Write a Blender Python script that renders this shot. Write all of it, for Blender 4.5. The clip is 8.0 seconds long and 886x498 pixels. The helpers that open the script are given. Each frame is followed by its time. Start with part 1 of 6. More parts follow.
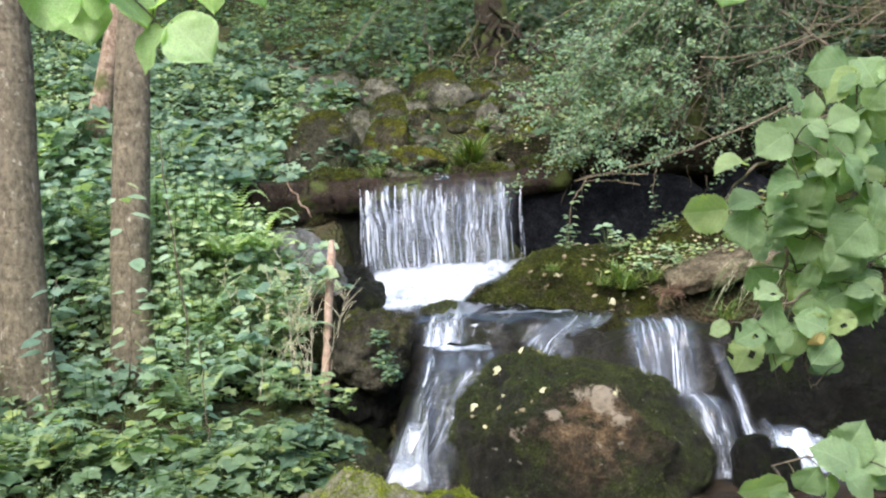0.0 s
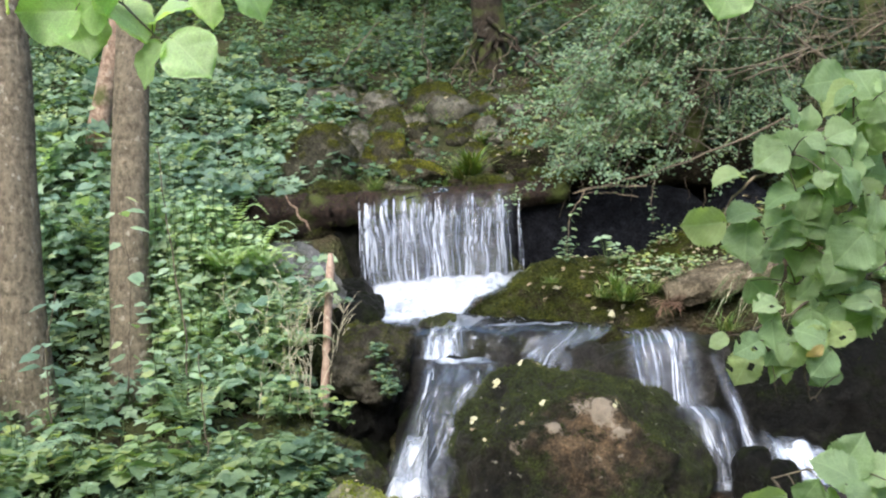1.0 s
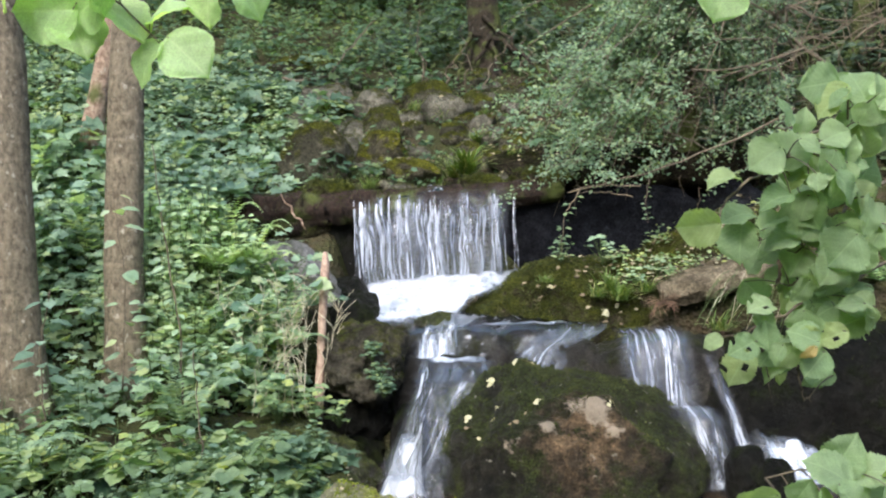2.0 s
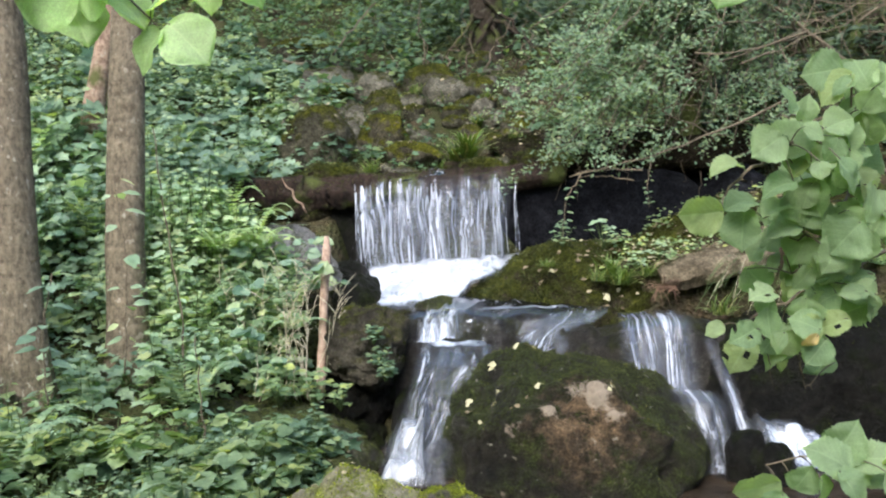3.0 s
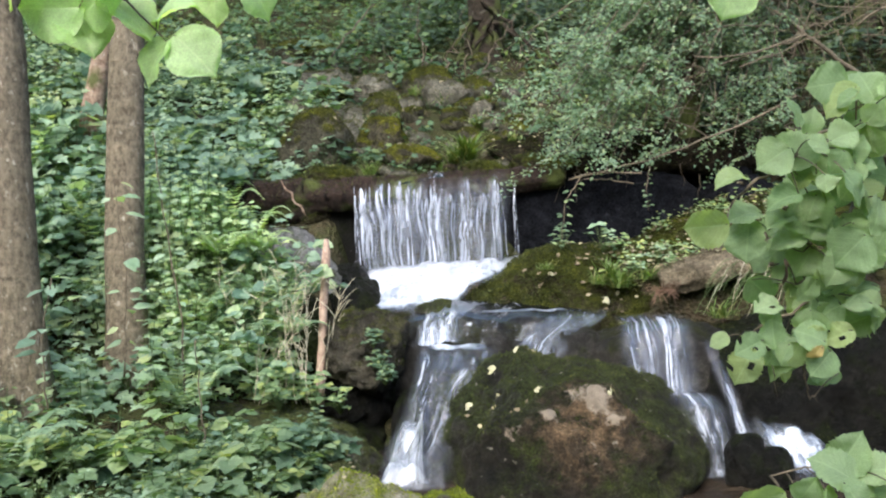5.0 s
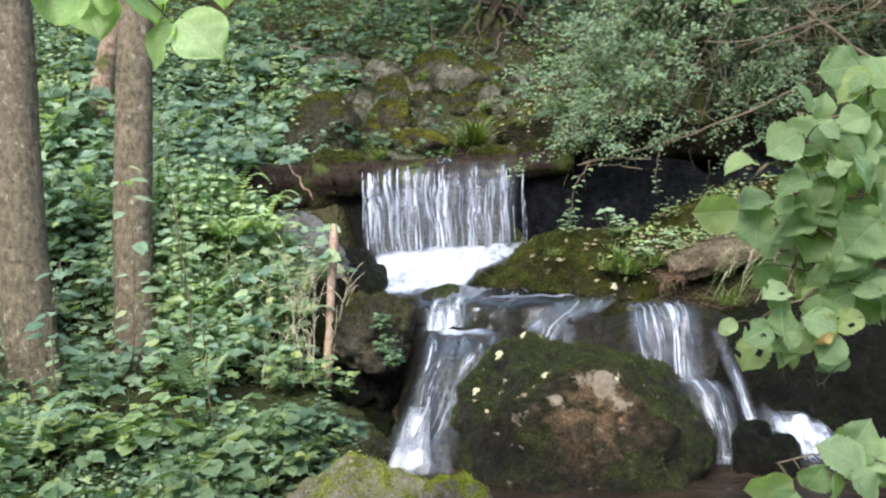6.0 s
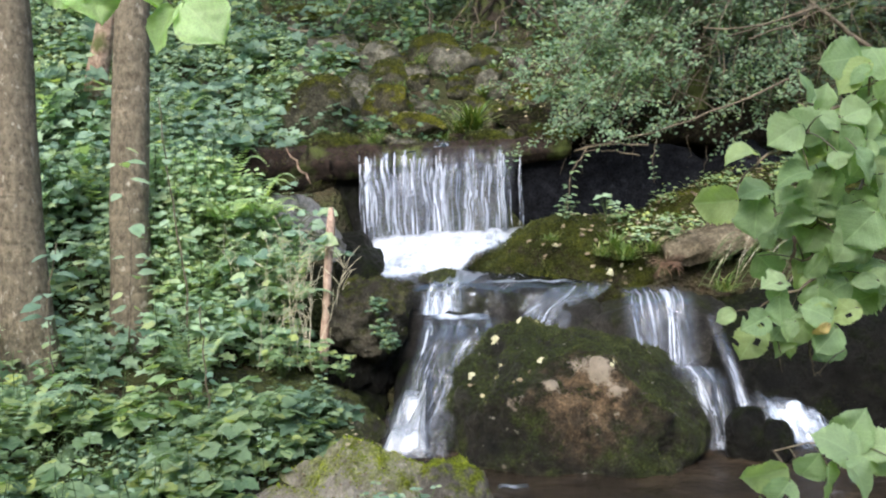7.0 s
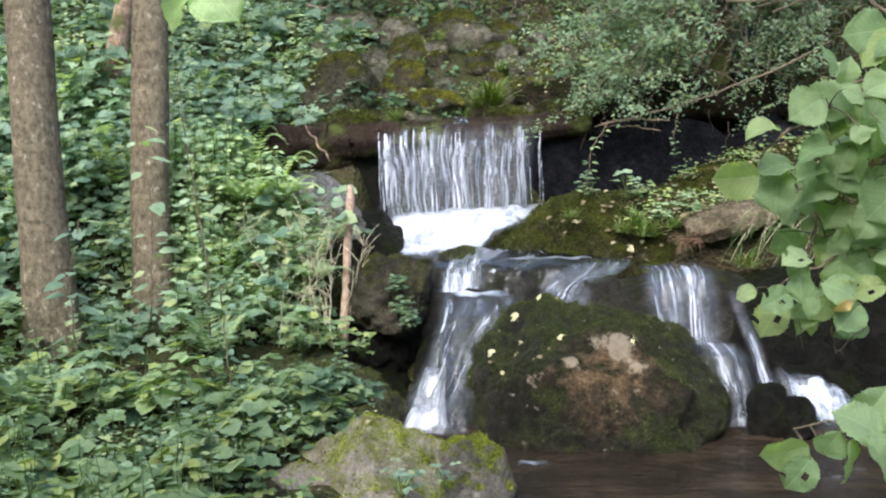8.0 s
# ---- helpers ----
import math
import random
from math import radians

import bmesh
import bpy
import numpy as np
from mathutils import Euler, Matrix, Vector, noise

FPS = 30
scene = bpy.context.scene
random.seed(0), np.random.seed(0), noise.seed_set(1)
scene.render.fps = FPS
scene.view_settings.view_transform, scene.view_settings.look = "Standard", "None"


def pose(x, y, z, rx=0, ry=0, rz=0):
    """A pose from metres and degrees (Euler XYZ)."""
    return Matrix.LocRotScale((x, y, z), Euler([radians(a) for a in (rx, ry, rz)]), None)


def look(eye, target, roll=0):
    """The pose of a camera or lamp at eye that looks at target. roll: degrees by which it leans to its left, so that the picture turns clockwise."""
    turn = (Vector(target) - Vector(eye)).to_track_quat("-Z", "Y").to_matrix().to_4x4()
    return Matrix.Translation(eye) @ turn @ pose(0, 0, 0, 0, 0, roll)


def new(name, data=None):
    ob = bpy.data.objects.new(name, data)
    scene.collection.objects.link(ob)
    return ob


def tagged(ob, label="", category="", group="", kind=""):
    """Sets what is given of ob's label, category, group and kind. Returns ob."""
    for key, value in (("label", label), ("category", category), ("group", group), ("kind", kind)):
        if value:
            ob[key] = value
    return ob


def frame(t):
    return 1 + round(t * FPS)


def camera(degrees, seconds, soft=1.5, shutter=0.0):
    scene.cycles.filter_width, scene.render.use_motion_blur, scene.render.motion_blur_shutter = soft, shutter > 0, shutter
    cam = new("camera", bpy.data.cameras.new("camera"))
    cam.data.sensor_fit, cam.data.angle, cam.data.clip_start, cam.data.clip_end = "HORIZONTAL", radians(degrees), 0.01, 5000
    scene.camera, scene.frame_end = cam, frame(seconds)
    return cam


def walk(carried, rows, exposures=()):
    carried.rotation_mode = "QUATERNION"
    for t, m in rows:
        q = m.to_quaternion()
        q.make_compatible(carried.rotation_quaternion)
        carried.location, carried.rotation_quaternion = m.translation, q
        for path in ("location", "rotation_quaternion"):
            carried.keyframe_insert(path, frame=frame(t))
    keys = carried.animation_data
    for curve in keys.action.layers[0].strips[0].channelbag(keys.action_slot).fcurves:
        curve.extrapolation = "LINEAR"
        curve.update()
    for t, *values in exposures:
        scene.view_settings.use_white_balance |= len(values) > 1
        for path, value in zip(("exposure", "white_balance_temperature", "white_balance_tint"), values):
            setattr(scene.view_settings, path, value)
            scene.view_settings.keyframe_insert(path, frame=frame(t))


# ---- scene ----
cam = camera(50.0, 8.0, soft=2.15)
PATH = [
    (0, (0.071, 0.038, 1.442), (0.044, 2.032, 1.287), -1.3),
    (0.5, (0.071, 0.04, 1.448), (0.023, 2.034, 1.291), -1.7),
    (1, (0.071, 0.036, 1.444), (0.047, 2.032, 1.315), -1.5),
    (1.5, (0.072, 0.041, 1.447), (0.03, 2.035, 1.304), -1.5),
    (2, (0.068, 0.031, 1.448), (0.056, 2.027, 1.315), -1.3),
    (3.3, (0.065, 0.032, 1.459), (0.049, 2.024, 1.284), -1.3),
    (3.5, (0.063, 0.032, 1.461), (0.049, 2.026, 1.307), -1.4),
    (4, (0.056, 0.029, 1.471), (0.051, 2.022, 1.31), -1.2),
    (5.5, (0.052, 0.035, 1.477), (0.038, 2.027, 1.295), -1.2),
    (6, (0.054, 0.038, 1.475), (0.028, 2.027, 1.274), -1.0),
    (6.5, (0.045, 0.033, 1.481), (0.04, 2.021, 1.268), -0.6),
    (7, (0.045, 0.034, 1.482), (0.029, 2.02, 1.246), -0.5),
    (7.5, (0.053, 0.05, 1.479), (-0.028, 2.03, 1.206), -0.9),
    (8, (0.051, 0.041, 1.483), (-0.009, 2.02, 1.199), -0.9),
]
walk(cam, [(t, look(eye, target, roll)) for t, eye, target, roll in PATH], [(0.0, 1.81), (0.5, 1.73), (1.0, 1.70), (6.0, 1.69), (8.0, 1.67)])

# ---- world and light: overcast woodland shade ----
world = bpy.data.worlds.new("world")
scene.world = world
world.use_nodes = True
wn = world.node_tree
sky = wn.nodes.new("ShaderNodeTexSky")
sky.sky_type = "NISHITA"
sky.sun_disc = False
sky.sun_elevation, sky.sun_rotation = radians(47), radians(200)
sky.air_density, sky.dust_density, sky.ozone_density = 1.0, 3.0, 1.0
wn.links.new(sky.outputs[0], wn.nodes["Background"].inputs[0])
wn.nodes["Background"].inputs[1].default_value = 0.15

sun_data = bpy.data.lights.new("sun", "SUN")
sun_data.energy, sun_data.angle, sun_data.color = 1.6, radians(35), (1.0, 0.97, 0.92)
sun = new("sun", sun_data)
sun.matrix_world = look((-3.0, -3.5, 9.5), (0, 4.5, 0.5))
scene.view_settings.use_white_balance = True
scene.view_settings.white_balance_temperature = 6250


# ---- materials ----
def material(name, rough=0.6, spec=0.5):
    m = bpy.data.materials.new(name)
    m.use_nodes = True
    b = m.node_tree.nodes["Principled BSDF"]
    b.inputs["Roughness"].default_value = rough
    b.inputs["Specular IOR Level"].default_value = spec
    return m, m.node_tree, b


def node(tree, kind, **values):
    n = tree.nodes.new(kind)
    for k, v in values.items():
        n.inputs[k].default_value = v
    return n


def noise_tex(tree, scale, detail=4.0, rough=0.55, vector=None):
    n = node(tree, "ShaderNodeTexNoise", Scale=scale, Detail=detail, Roughness=rough)
    if vector is None:
        vector = tree.nodes.new("ShaderNodeTexCoord").outputs["Object"]
    tree.links.new(vector, n.inputs["Vector"])
    return n.outputs["Fac"]


def ramp(tree, fac, stops):
    n = tree.nodes.new("ShaderNodeValToRGB")
    e = n.color_ramp.elements
    while len(e) < len(stops):
        e.new(0.5)
    for el, (p, c) in zip(e, stops):
        el.position = p
        el.color = (*c, 1) if len(c) == 3 else c
    tree.links.new(fac, n.inputs[0])
    return n.outputs[0]


def mix(tree, fac, a, b, blend="MIX"):
    n = tree.nodes.new("ShaderNodeMix")
    n.data_type, n.blend_type = "RGBA", blend
    for sock, v in ((n.inputs[0], fac), (n.inputs[6], a), (n.inputs[7], b)):
        if isinstance(v, (int, float)):
            sock.default_value = v
        elif isinstance(v, tuple):
            sock.default_value = (*v, 1)
        else:
            tree.links.new(v, sock)
    return n.outputs[2]


def math_node(tree, op, a, b=0.0, clamp=False):
    n = tree.nodes.new("ShaderNodeMath")
    n.operation, n.use_clamp = op, clamp
    for sock, v in zip(n.inputs, (a, b)):
        if isinstance(v, (int, float)):
            sock.default_value = v
        else:
            tree.links.new(v, sock)
    return n.outputs[0]


def bump(tree, bsdf, height, strength=0.5, distance=0.01):
    n = node(tree, "ShaderNodeBump", Strength=strength, Distance=distance)
    tree.links.new(height, n.inputs["Height"])
    tree.links.new(n.outputs[0], bsdf.inputs["Normal"])


def grey(v):
    return (v, v, v)


def rock_material(name, dark, light, moss=0.5, moss_colour=(0.07, 0.10, 0.02), rough=0.7, patch=None, patch_at=None, gloss=0.12, grain=1.0, upward=0.30, patch_size=6.0, flecks=0.0):
    """Stone with grain, stains and moss on its upper faces."""
    m, t, b = material(name, rough, gloss)
    big, fine = noise_tex(t, 3.0, 5), noise_tex(t, 17.0, 8, 0.75)
    speck = noise_tex(t, 75.0, 5, 0.7)
    col = ramp(t, big, [(0.3, dark), (0.7, light)])
    col = mix(t, 0.75 * grain, col, ramp(t, fine, [(0.32, grey(0.12)), (0.5, grey(0.6)), (0.68, grey(1.4))]), "MULTIPLY")
    if patch:
        spot = noise_tex(t, 6.5, 5, 0.65)
        col = mix(t, ramp(t, spot, [(0.63, grey(0.0)), (0.70, grey(0.6))]), col, patch)
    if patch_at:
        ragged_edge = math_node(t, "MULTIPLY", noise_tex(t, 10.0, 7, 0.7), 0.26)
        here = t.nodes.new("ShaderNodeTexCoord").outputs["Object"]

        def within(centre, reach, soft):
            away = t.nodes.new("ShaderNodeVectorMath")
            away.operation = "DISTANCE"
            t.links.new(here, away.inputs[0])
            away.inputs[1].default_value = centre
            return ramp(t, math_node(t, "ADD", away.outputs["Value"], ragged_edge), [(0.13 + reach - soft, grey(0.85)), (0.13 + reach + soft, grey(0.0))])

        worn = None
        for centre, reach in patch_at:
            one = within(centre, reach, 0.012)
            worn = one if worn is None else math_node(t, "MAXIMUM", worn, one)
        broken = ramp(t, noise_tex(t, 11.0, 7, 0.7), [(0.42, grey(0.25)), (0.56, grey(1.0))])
        # Rust on the upper face; the lower half's shade stays in the darker base.
        dry = math_node(t, "MULTIPLY", within((-0.02, -0.35, 0.34), 0.24, 0.12), broken)
        rust = mix(t, 0.9, (0.190, 0.128, 0.070), ramp(t, fine, [(0.3, grey(0.2)), (0.5, grey(0.8)), (0.7, grey(1.5))]), "MULTIPLY")
        col = mix(t, dry, col, rust)
        # Right flank darkened: wetness plus shade of the turned-under side, as colour.
        dark_flank = within((0.42, -0.20, 0.05), 0.24, 0.16)
        col = mix(t, math_node(t, "MULTIPLY", dark_flank, 0.6), col, (0.012, 0.012, 0.009))
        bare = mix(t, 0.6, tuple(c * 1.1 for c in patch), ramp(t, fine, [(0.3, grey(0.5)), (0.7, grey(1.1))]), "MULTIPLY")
    grit = ramp(t, speck, [(0.34, grey(0.35)), (0.5, grey(0.95)), (0.66, grey(1.6))])
    col = mix(t, min(1.0, 0.75 * grain), col, grit, "MULTIPLY")
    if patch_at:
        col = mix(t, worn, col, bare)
    geo = t.nodes.new("ShaderNodeNewGeometry")
    sep = t.nodes.new("ShaderNodeSeparateXYZ")
    t.links.new(geo.outputs["Normal"], sep.inputs[0])
    up = math_node(t, "MULTIPLY", sep.outputs[2], upward)
    ragged = math_node(t, "MULTIPLY", noise_tex(t, patch_size, 8, 0.72), 2.0)
    where = math_node(t, "ADD", math_node(t, "ADD", up, ragged), moss - 1.5)
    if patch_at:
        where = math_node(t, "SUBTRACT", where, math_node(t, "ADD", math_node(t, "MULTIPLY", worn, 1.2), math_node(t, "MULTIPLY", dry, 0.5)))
    mask = ramp(t, where, [(0.05, grey(0.0)), (0.35, grey(1.0))])
    tuft = noise_tex(t, 90.0, 5, 0.75)
    mc = tuple(moss_colour)
    moss_col = ramp(t, tuft, [(0.25, tuple(c * 0.35 for c in mc)), (0.55, mc), (0.8, tuple(min(1, c * 1.9) for c in mc))])
    tone = ramp(t, noise_tex(t, 7.0, 6, 0.7), [(0.3, (0.35, 0.32, 0.30)), (0.5, (0.85, 0.85, 0.8)), (0.7, (1.5, 1.45, 0.9))])
    moss_col = mix(t, 1.0, moss_col, tone, "MULTIPLY")
    moss_col = mix(t, 0.85, moss_col, grit, "MULTIPLY")
    surface = mix(t, mask, col, moss_col)
    if flecks:
        fleck = ramp(t, noise_tex(t, 21.0, 3, 0.5), [(0.69, grey(0.0)), (0.73, grey(flecks))])
        surface = mix(t, fleck, surface, (0.34, 0.32, 0.26))
    t.links.new(surface, b.inputs["Base Color"])
    rr = mix(t, mask, grey(rough), grey(0.95))
    t.links.new(rr, b.inputs["Roughness"])
    h = math_node(t, "ADD", math_node(t, "MULTIPLY", fine, 0.6), math_node(t, "MULTIPLY", speck, 0.3))
    h = math_node(t, "ADD", h, math_node(t, "MULTIPLY", math_node(t, "MULTIPLY", tuft, mask), 1.2))
    bump(t, b, h, 1.0, 0.07)
    return m


def leaf_material(name, dark, light, warm, warm_share=0.12, through_light=0.3, rough=0.42, veins=False, island=True):
    """Leaf with colour that varies leaf by leaf, a little gloss and light passing through."""
    m, t, b = material(name, rough, 0.35)
    if island:
        rnd = t.nodes.new("ShaderNodeNewGeometry").outputs["Random Per Island"]
    else:
        rnd = t.nodes.new("ShaderNodeObjectInfo").outputs["Random"]
    col = ramp(t, rnd, [(0.0, dark), (0.85 - warm_share, light), (1.0 - warm_share * 0.5, warm)])
    col = mix(t, 0.6, col, ramp(t, noise_tex(t, 1.4, 3), [(0.3, grey(0.7)), (0.7, (1.1, 1.1, 1.0))]), "MULTIPLY")
    fine = noise_tex(t, 35.0, 5, 0.65)
    col = mix(t, 0.45, col, ramp(t, fine, [(0.3, grey(0.5)), (0.7, grey(1.3))]), "MULTIPLY")
    if veins:
        uv = t.nodes.new("ShaderNodeUVMap").outputs[0]
        sep = t.nodes.new("ShaderNodeSeparateXYZ")
        t.links.new(uv, sep.inputs[0])
        ax = math_node(t, "ABSOLUTE", sep.outputs[0])
        slant = math_node(t, "SUBTRACT", sep.outputs[1], math_node(t, "MULTIPLY", ax, 0.7))
        wave = math_node(t, "ABSOLUTE", math_node(t, "SINE", math_node(t, "MULTIPLY", slant, 24.0)))
        side = ramp(t, wave, [(0.0, grey(1.0)), (0.16, grey(0.0))])
        rib = ramp(t, ax, [(0.0, grey(1.0)), (0.03, grey(0.0))])
        vein = math_node(t, "MAXIMUM", side, rib)
        col = mix(t, math_node(t, "MULTIPLY", vein, 0.16), col, tuple(min(1, c * 1.7) for c in light))
        bump(t, b, math_node(t, "ADD", math_node(t, "MULTIPLY", vein, -0.6), fine), 0.5, 0.004)
    else:
        bump(t, b, fine, 0.3, 0.004)
    t.links.new(col, b.inputs["Base Color"])
    tr = t.nodes.new("ShaderNodeBsdfTranslucent")
    t.links.new(mix(t, 1.0, col, (1.5, 1.6, 0.6), "MULTIPLY"), tr.inputs[0])
    ms = node(t, "ShaderNodeMixShader", Fac=through_light)
    out = t.nodes["Material Output"]
    t.links.new(b.outputs[0], ms.inputs[1])
    t.links.new(tr.outputs[0], ms.inputs[2])
    t.links.new(ms.outputs[0], out.inputs[0])
    return m


def bark_material(name, dark, light, lichen=0.6, moss=0.0):
    m, t, b = material(name, 0.85, 0.2)
    tc = t.nodes.new("ShaderNodeTexCoord").outputs["Object"]

    def stretched(sx, sz):
        mp = t.nodes.new("ShaderNodeMapping")
        mp.inputs["Scale"].default_value = (sx, sx, sz)
        t.links.new(tc, mp.inputs[0])
        return mp.outputs[0]

    ridge = noise_tex(t, 1.0, 7, 0.7, stretched(40, 24))
    band = noise_tex(t, 1.0, 5, 0.65, stretched(3.5, 24))
    col = ramp(t, ridge, [(0.34, dark), (0.64, light)])
    col = mix(t, 0.5, col, ramp(t, band, [(0.3, grey(0.5)), (0.65, grey(1.05))]), "MULTIPLY")
    spots = noise_tex(t, 1.0, 4, 0.6, stretched(26, 20))
    big = noise_tex(t, 2.6, 3)
    mask = math_node(t, "MULTIPLY", ramp(t, spots, [(0.6, grey(0.0)), (0.68, grey(1.0))]), ramp(t, big, [(0.38, grey(0.1)), (0.62, grey(1.0))]))
    col = mix(t, math_node(t, "MULTIPLY", mask, lichen), col, (0.50, 0.465, 0.375))
    if moss:
        col = mix(t, ramp(t, noise_tex(t, 3.5, 5), [(0.62 - moss * 0.3, grey(0.0)), (0.72 - moss * 0.3, grey(0.9))]), col, (0.08, 0.10, 0.025))
    t.links.new(col, b.inputs["Base Color"])
    bump(t, b, math_node(t, "ADD", ridge, math_node(t, "MULTIPLY", band, 0.5)), 1.0, 0.03)
    return m


def soil_material():
    m, t, b = material("soil_and_litter", 0.95, 0.1)
    col = ramp(t, noise_tex(t, 2.0, 5), [(0.3, (0.028, 0.022, 0.014)), (0.7, (0.066, 0.056, 0.031))])
    bits = t.nodes.new("ShaderNodeTexVoronoi")
    bits.inputs["Scale"].default_value = 38.0
    t.links.new(t.nodes.new("ShaderNodeTexCoord").outputs["Object"], bits.inputs["Vector"])
    lit = mix(t, 0.5, col, bits.outputs["Color"], "OVERLAY")
    col = mix(t, 0.15, col, lit)
    green = ramp(t, noise_tex(t, 3.2, 6), [(0.40, grey(0.0)), (0.55, grey(0.85))])
    col = mix(t, green, col, (0.038, 0.046, 0.015))
    t.links.new(col, b.inputs["Base Color"])
    bump(t, b, math_node(t, "ADD", bits.outputs["Distance"], noise_tex(t, 30, 5)), 0.9, 0.03)
    return m


def water_material(name, streak=(55.0, 2.2), low=0.42, high=0.62, body=0.25, tint=(0.80, 0.86, 0.95), rough=0.12, shine=0.5, film=None, swirl=2.6):
    """Clear running water whose torn, airy streaks are white. The streaks follow the flow and thin out at the sheet's edges."""
    m, t, b = material(name, rough, 0.5)
    uv = t.nodes.new("ShaderNodeUVMap").outputs[0]
    mp = t.nodes.new("ShaderNodeMapping")
    mp.inputs["Scale"].default_value = (streak[0], streak[1], 1)
    t.links.new(uv, mp.inputs[0])
    wob = math_node(t, "MULTIPLY", noise_tex(t, 6.0, 3, 0.5, uv), swirl)
    add = t.nodes.new("ShaderNodeVectorMath")
    add.operation = "ADD"
    t.links.new(mp.outputs[0], add.inputs[0])
    t.links.new(wob, add.inputs[1])
    n1 = noise_tex(t, 1.0, 5, 0.6, add.outputs[0])
    n2 = noise_tex(t, 2.6, 4, 0.6, add.outputs[0])
    n3 = noise_tex(t, 0.33, 3, 0.5, add.outputs[0])
    f = math_node(t, "ADD", math_node(t, "MULTIPLY", n1, 0.45), math_node(t, "MULTIPLY", n2, 0.27))
    f = math_node(t, "ADD", f, math_node(t, "MULTIPLY", n3, 0.28))
    air = t.nodes.new("ShaderNodeAttribute")
    air.attribute_name = "air"
    f2 = math_node(t, "ADD", f, math_node(t, "MULTIPLY", math_node(t, "SUBTRACT", air.outputs["Fac"], 1.0), 0.45))
    white = ramp(t, f2, [(low, grey(0.0)), (high, grey(1.0))])
    cover = math_node(t, "ADD", math_node(t, "MULTIPLY", white, 1.0 - body), math_node(t, "MULTIPLY", air.outputs["Fac"], body), True)
    # film puts reflected sky and foam shading into a grey-blue base colour.
    t.links.new(mix(t, white, film or tint, tint), b.inputs["Base Color"])
    b.inputs["Roughness"].default_value = 0.35
    clear = t.nodes.new("ShaderNodeBsdfTransparent")
    gloss = node(t, "ShaderNodeBsdfGlossy", Roughness=rough)
    gloss.inputs[0].default_value = (shine, shine, shine * 1.06, 1)
    fres = node(t, "ShaderNodeFresnel", IOR=1.33)
    wet = t.nodes.new("ShaderNodeMixShader")
    t.links.new(math_node(t, "MULTIPLY", fres.outputs[0], math_node(t, "MULTIPLY", air.outputs["Fac"], air.outputs["Fac"])), wet.inputs[0])
    t.links.new(clear.outputs[0], wet.inputs[1])
    t.links.new(gloss.outputs[0], wet.inputs[2])
    ms = t.nodes.new("ShaderNodeMixShader")
    t.links.new(cover, ms.inputs[0])
    t.links.new(wet.outputs[0], ms.inputs[1])
    t.links.new(b.outputs[0], ms.inputs[2])
    t.links.new(ms.outputs[0], t.nodes["Material Output"].inputs[0])
    n = node(t, "ShaderNodeBump", Strength=0.7, Distance=0.012)
    t.links.new(f, n.inputs["Height"])
    for s in (b, gloss, fres):
        t.links.new(n.outputs[0], s.inputs["Normal"])
    return m


def pool_material():
    m, t, b = material("pool_water", 0.06, 0.5)
    b.inputs["IOR"].default_value = 1.33
    col = ramp(t, noise_tex(t, 2.5, 4), [(0.3, (0.010, 0.0078, 0.005)), (0.5, (0.021, 0.0155, 0.010)), (0.72, (0.050, 0.037, 0.023))])
    t.links.new(col, b.inputs["Base Color"])
    mp = t.nodes.new("ShaderNodeMapping")
    mp.inputs["Scale"].default_value = (7, 15, 1)
    t.links.new(t.nodes.new("ShaderNodeTexCoord").outputs["Object"], mp.inputs[0])
    bump(t, b, noise_tex(t, 1.0, 5, 0.6, mp.outputs[0]), 0.9, 0.04)
    return m


def plain_material(name, a, c, scale=20.0, rough=0.8):
    m, t, b = material(name, rough, 0.3)
    f = noise_tex(t, scale, 5, 0.65)
    t.links.new(ramp(t, f, [(0.3, a), (0.7, c)]), b.inputs["Base Color"])
    bump(t, b, f, 0.5, 0.006)
    return m


M_SOIL = soil_material()
M_MOSS = leaf_material("moss_shoot", (0.034, 0.044, 0.013), (0.078, 0.092, 0.024), (0.10, 0.108, 0.028), 0.1, 0.2, 0.8)
M_MOSS_BRIGHT = leaf_material("bright_moss_shoot", (0.13, 0.18, 0.018), (0.31, 0.38, 0.034), (0.40, 0.41, 0.045), 0.15, 0.3, 0.8)
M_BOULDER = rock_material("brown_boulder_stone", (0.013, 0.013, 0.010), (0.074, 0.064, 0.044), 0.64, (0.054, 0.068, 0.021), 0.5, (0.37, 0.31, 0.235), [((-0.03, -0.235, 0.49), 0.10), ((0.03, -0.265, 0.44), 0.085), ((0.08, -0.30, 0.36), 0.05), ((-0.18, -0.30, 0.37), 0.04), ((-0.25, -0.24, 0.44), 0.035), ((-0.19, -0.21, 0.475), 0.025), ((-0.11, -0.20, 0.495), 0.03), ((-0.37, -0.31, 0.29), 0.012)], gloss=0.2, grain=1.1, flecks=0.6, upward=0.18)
M_BROWN = rock_material("brown_mossy_stone", (0.022, 0.021, 0.016), (0.20, 0.18, 0.135), 0.50, (0.095, 0.104, 0.03), 0.75, (0.44, 0.40, 0.31), gloss=0.06, grain=0.8, flecks=0.9)
M_REAR = rock_material("black_mossy_boulder_stone", (0.020, 0.020, 0.016), (0.082, 0.078, 0.060), 0.60, (0.060, 0.078, 0.024), 0.45, (0.32, 0.29, 0.24), gloss=0.22, grain=1.1, flecks=0.8, upward=0.25)
M_MOSSY = rock_material("dark_mossy_stone", (0.040, 0.039, 0.030), (0.15, 0.140, 0.110), 0.66, (0.102, 0.124, 0.046), 0.5, (0.32, 0.29, 0.24), gloss=0.22, grain=1.1, flecks=0.8, upward=0.15)
